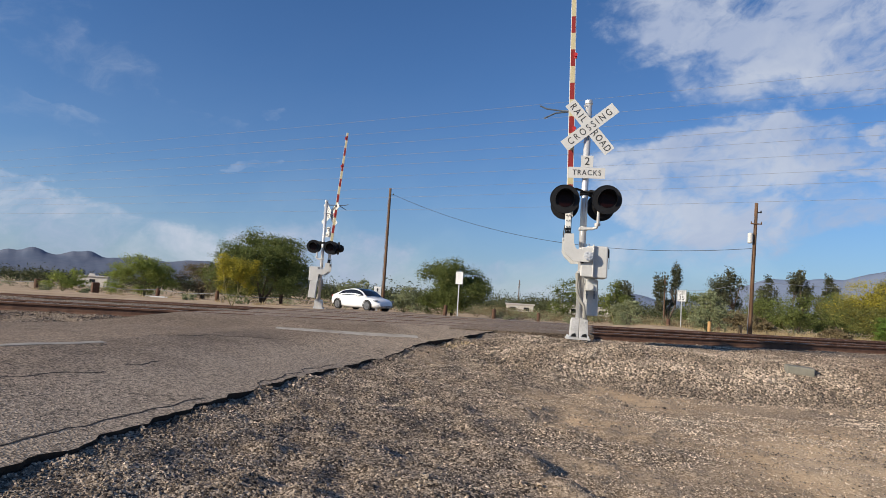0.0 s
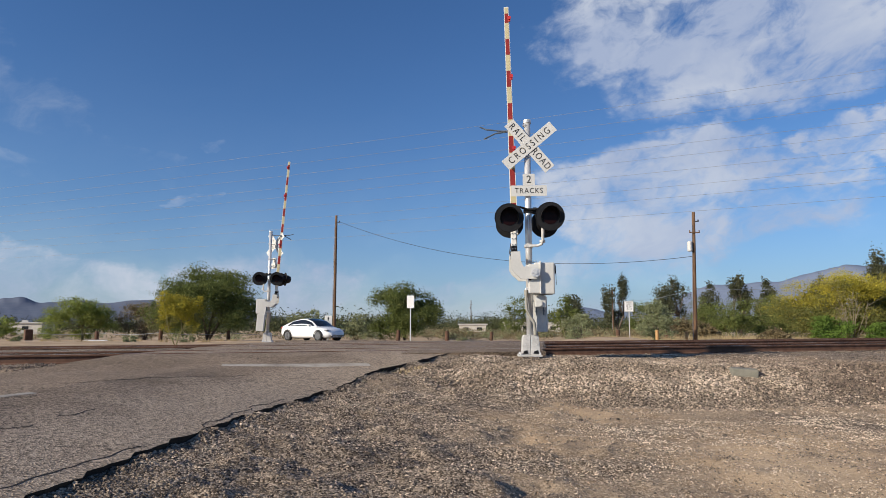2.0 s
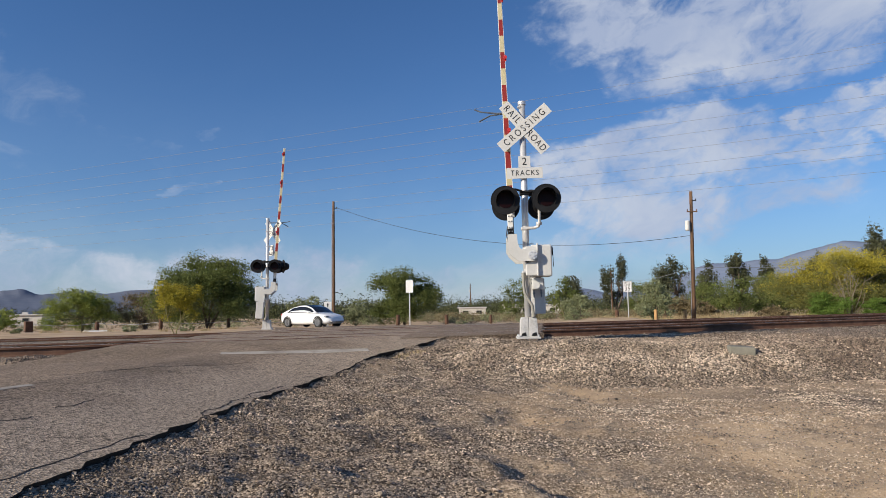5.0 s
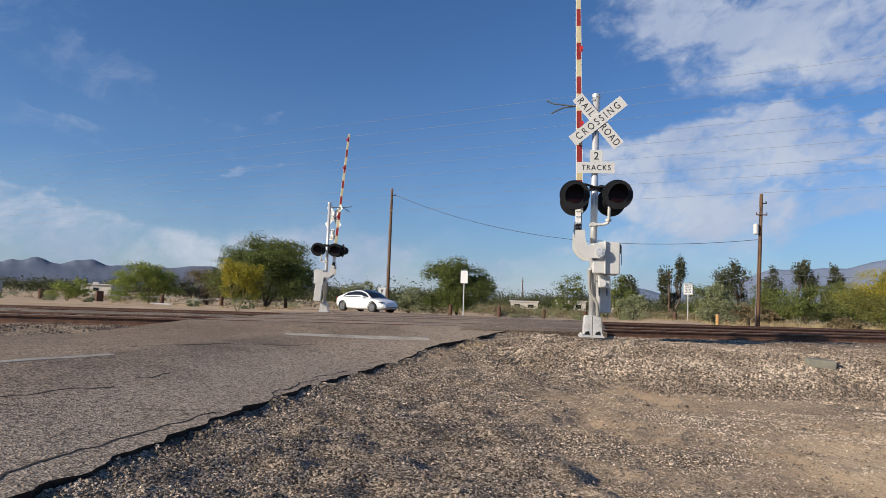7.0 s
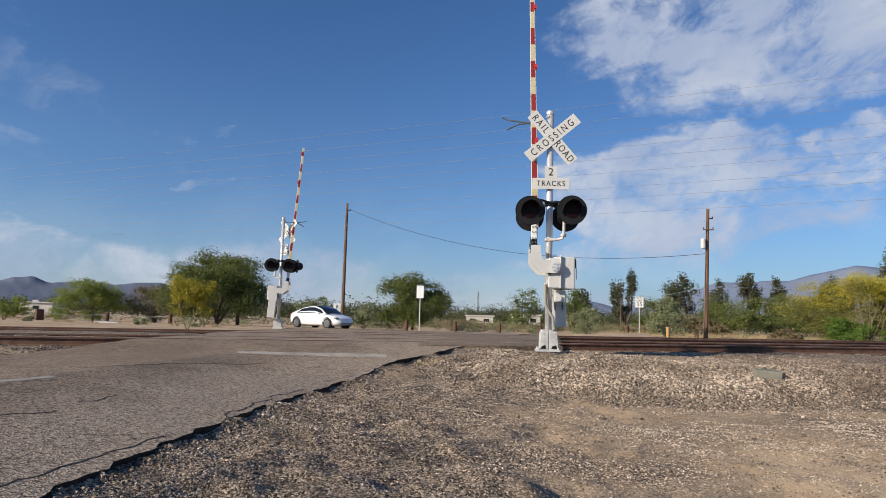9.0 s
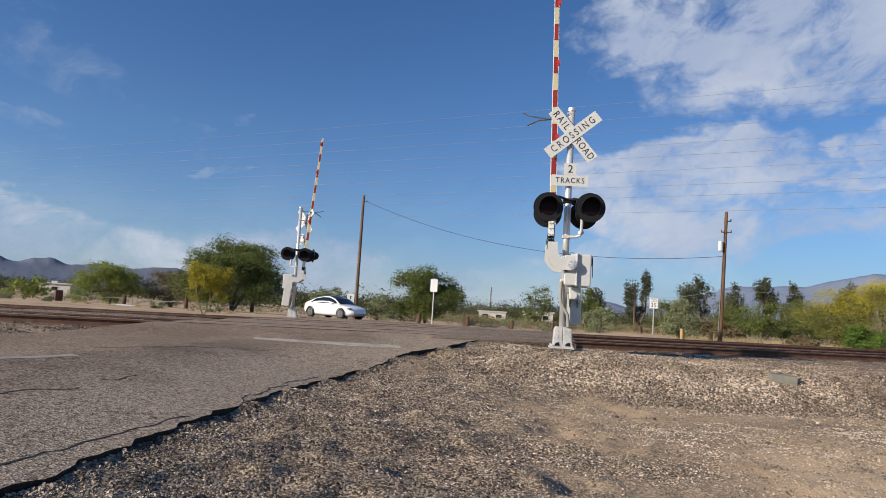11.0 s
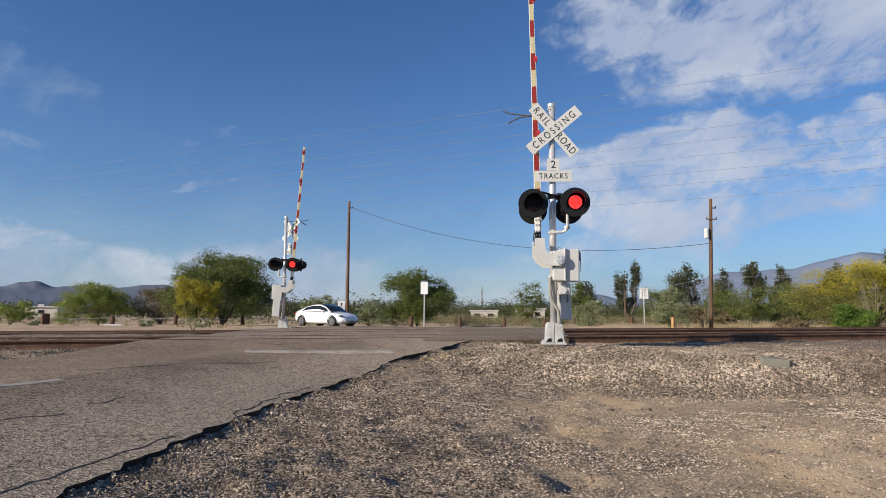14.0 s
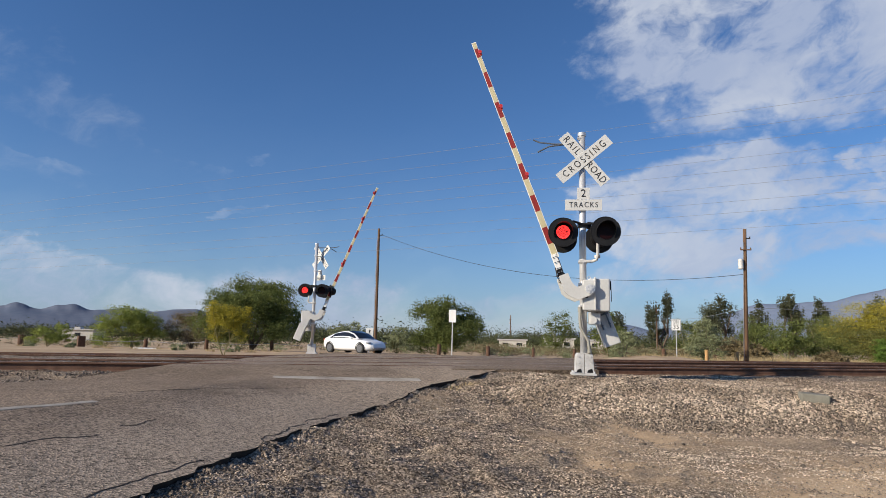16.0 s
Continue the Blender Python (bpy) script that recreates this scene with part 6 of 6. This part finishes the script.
for x, y, h, r, sq in ((-40.6, 46.2, 0.8, 0.2, 0), (-31.95, 46.3, 0.78, 0.2, 0), (-27.73, 46.8, 0.76, 0.24, 1), (-23.27, 47.5, 0.68, 0.15, 0), (-17.84, 45.5, 0.78, 0.14, 0), (-13.62, 47, 0.82, 0.13, 0), (-7.4, 51, 0.8, 0.14, 0), (-1.72, 52, 0.85, 0.16, 0), (2.21, 52, 0.8, 0.16, 0), (5.84, 53, 0.72, 0.12, 0), (9.28, 54, 0.72, 0.13, 0), (16.2, 53, 0.9, 0.16, 0), (19.8, 52, 0.8, 0.15, 0)):
    fence_post(x, y, h, r, bool(sq))
fence_line = ((-40.6, 46.2), (-31.95, 46.3), (-27.73, 46.8), (-23.27, 47.5), (-17.84, 45.5), (-13.62, 47), (-7.4, 51))
for a, b in zip(fence_line, fence_line[1:]):
    ob = sag_wire("fence_cable", (*a, gz(*a) + 0.58), (*b, gz(*b) + 0.58), 0.16, 0.016, WIRE, "grey cable slung between the fence posts", 14)
    tagged(ob, category="fence cable", group="fence cables")


def concrete_block():
    bm = bmesh.new()
    box(bm, -0.20, 0.20, -0.12, 0.12, -0.08, 0.055, 0.02)
    ob = part("concrete_block", bm, CONCRETE)
    ob.matrix_world = pose(6.12, 10.6, gz(6.12, 10.6) + 0.05, 3, 4, -14)
    tagged(ob, "weathered grey concrete block lying on the ballast", "block")


def warning_plate():
    s = group_empty("small_sign", pose(-7.55, 53.6, gz(-7.55, 53.6)))
    bm = bmesh.new()
    box(bm, -0.04, 0.04, 0.0, 0.04, -0.1, 2.0, 0.004)
    part("post", bm, ALU, s)
    bm = bmesh.new()
    box(bm, -0.30, 0.30, -0.01, -0.002, 1.28, 2.05, 0.002)
    face = part("sign_face", bm, WHITE, s)
    bm = bmesh.new()
    plate(bm, [(-0.10, 1.82), (0.0, 1.94), (0.12, 1.82), (0.05, 1.82), (0.05, 1.68), (-0.05, 1.60), (-0.05, 1.82)], -0.014, -0.011)
    part("arrow", bm, LETTER, face, "black arrow")
    tagged(s, "small white sign with a black arrow by the pole", "sign")


def stick():
    bm = bmesh.new()
    tube(bm, [(0, 0, 0), (0.04, -0.155, 0.010), (0.08, -0.31, -0.012)], [0.011, 0.013, 0.010], 6)
    ob = part("stick", bm, CONCRETE)
    ob.matrix_world = pose(1.60, 3.79, gz(1.60, 3.79) + 0.014)
    tagged(ob, "weathered grey wooden stick lying on the gravel", "stick")


def marker(x, y):
    bm = bmesh.new()
    tube(bm, [(0, 0, -0.1), (0, 0, 0.62), (0, 0, 0.66)], [0.10, 0.10, 0.07], 12)
    ob = part("marker_post", bm, YELLOWPOST)
    ob.matrix_world = pose(x, y, gz(x, y))
    tagged(ob, "short weathered orange-brown wooden marker post", "marker post", "marker posts")


def plank(x, y, turn):
    bm = bmesh.new()
    box(bm, -0.62, 0.62, -0.07, 0.07, 0.0, 0.07, 0.008)
    ob = part("plank", bm, WHITE)
    ob.matrix_world = pose(x, y, gz(x, y) + 0.0, 0, 0, turn)
    tagged(ob, "white painted board lying on the dirt", "plank")


plank(-17.4, 36.0, 12)
for k, (x, y, w) in enumerate(((-25.5, 33.5, 1.3), (-21.0, 31.5, 0.7), (-13.0, 30.5, 0.8), (-18.0, 30.0, 0.6), (-9.6, 28.6, 0.7), (-22.5, 27.0, 1.0), (7.2, 43.8, 1.0), (3.2, 46, 0.9))):
    tree("low_shrub", x, y, w, gz(x, y) + 0.34 * w + 0.08, CREOSOTE, "low brown-green desert shrub on the dirt", "shrub", 80 + k, 420, 0.04, 0.0, stems=4, sparse=True, blobs=6)
concrete_block()
warning_plate()
stick()
marker(13.75, 36.6)
marker(16.7, 39.9)
house(-66.0, 108, 5.0, 5, 1.9, 8, "low white flat-roofed house among the scrub", 1, True)
house(-103, 122, 8.0, 7, 2.0, 4, "low pale flat-roofed house among the scrub", 3)
house(8.2, 116, 4.8, 5, 1.85, -5, "long pale single-storey house in the distance", 2)
house(16.2, 114, 5.0, 5, 2.2, -5, "small pale house in the distance", 2)
house(24.5, 118, 6.0, 5, 2.1, -10, "pale single-storey house in the distance", 2)
build_plants()
build_stones()


# ---------------------------------------------------------------- what moves
def gate_rows(rest, sign, angles):
    rows = [(0.0, rest), (14.75, rest)] + angles
    return [(t, pose(*HUB) @ pose(0, 0, 0, 0, -a, 0)) for t, a in rows]


def lamp_rows(on):
    """The lit plate stands behind the lens, and comes forward through it while its lamp flashes."""
    rows, back, fore = [(0.0, pose(0, 0.03, 0))], pose(0, 0.03, 0), pose(0, -0.024, 0)
    for a, b in on:
        rows += [(a - 0.034, back), (a, fore)]
        rows += [(b - 0.034, fore), (b, back)] if b < 15.9 else [(16.0, fore)]
    if on[-1][1] < 15.9:
        rows.append((16.0, back))
    return rows


def motions():
    turn = [(14.9, 2.0), (15.0, 3.4), (15.1, 5.2), (15.2, 7.2), (15.3, 9.0), (15.4, 10.7), (15.5, 12.4), (15.7, 15.6), (15.9, 18.9), (16.0, 20.5)]
    walk(near_gate, gate_rows(1.5, 1, turn))
    walk(far_gate, gate_rows(4.0, 1, [(t, 4.0 + 0.92 * (a - 1.5)) for t, a in turn]))
    right = [(11.55, 11.87), (12.47, 13.06), (13.66, 14.23), (14.86, 15.36)]
    left = [(12.0, 12.45), (13.07, 13.65), (14.26, 14.85), (15.45, 15.56), (15.72, 16.0)]
    far_left = [(11.88, 12.45), (13.07, 13.65), (14.26, 14.85), (15.45, 16.0)]
    for lit, l, r in ((near_lit, left, right), (far_lit, far_left, right)):
        for k, on in enumerate((l, r, r, l)):
            walk(lit[k], lamp_rows(on))


motions()
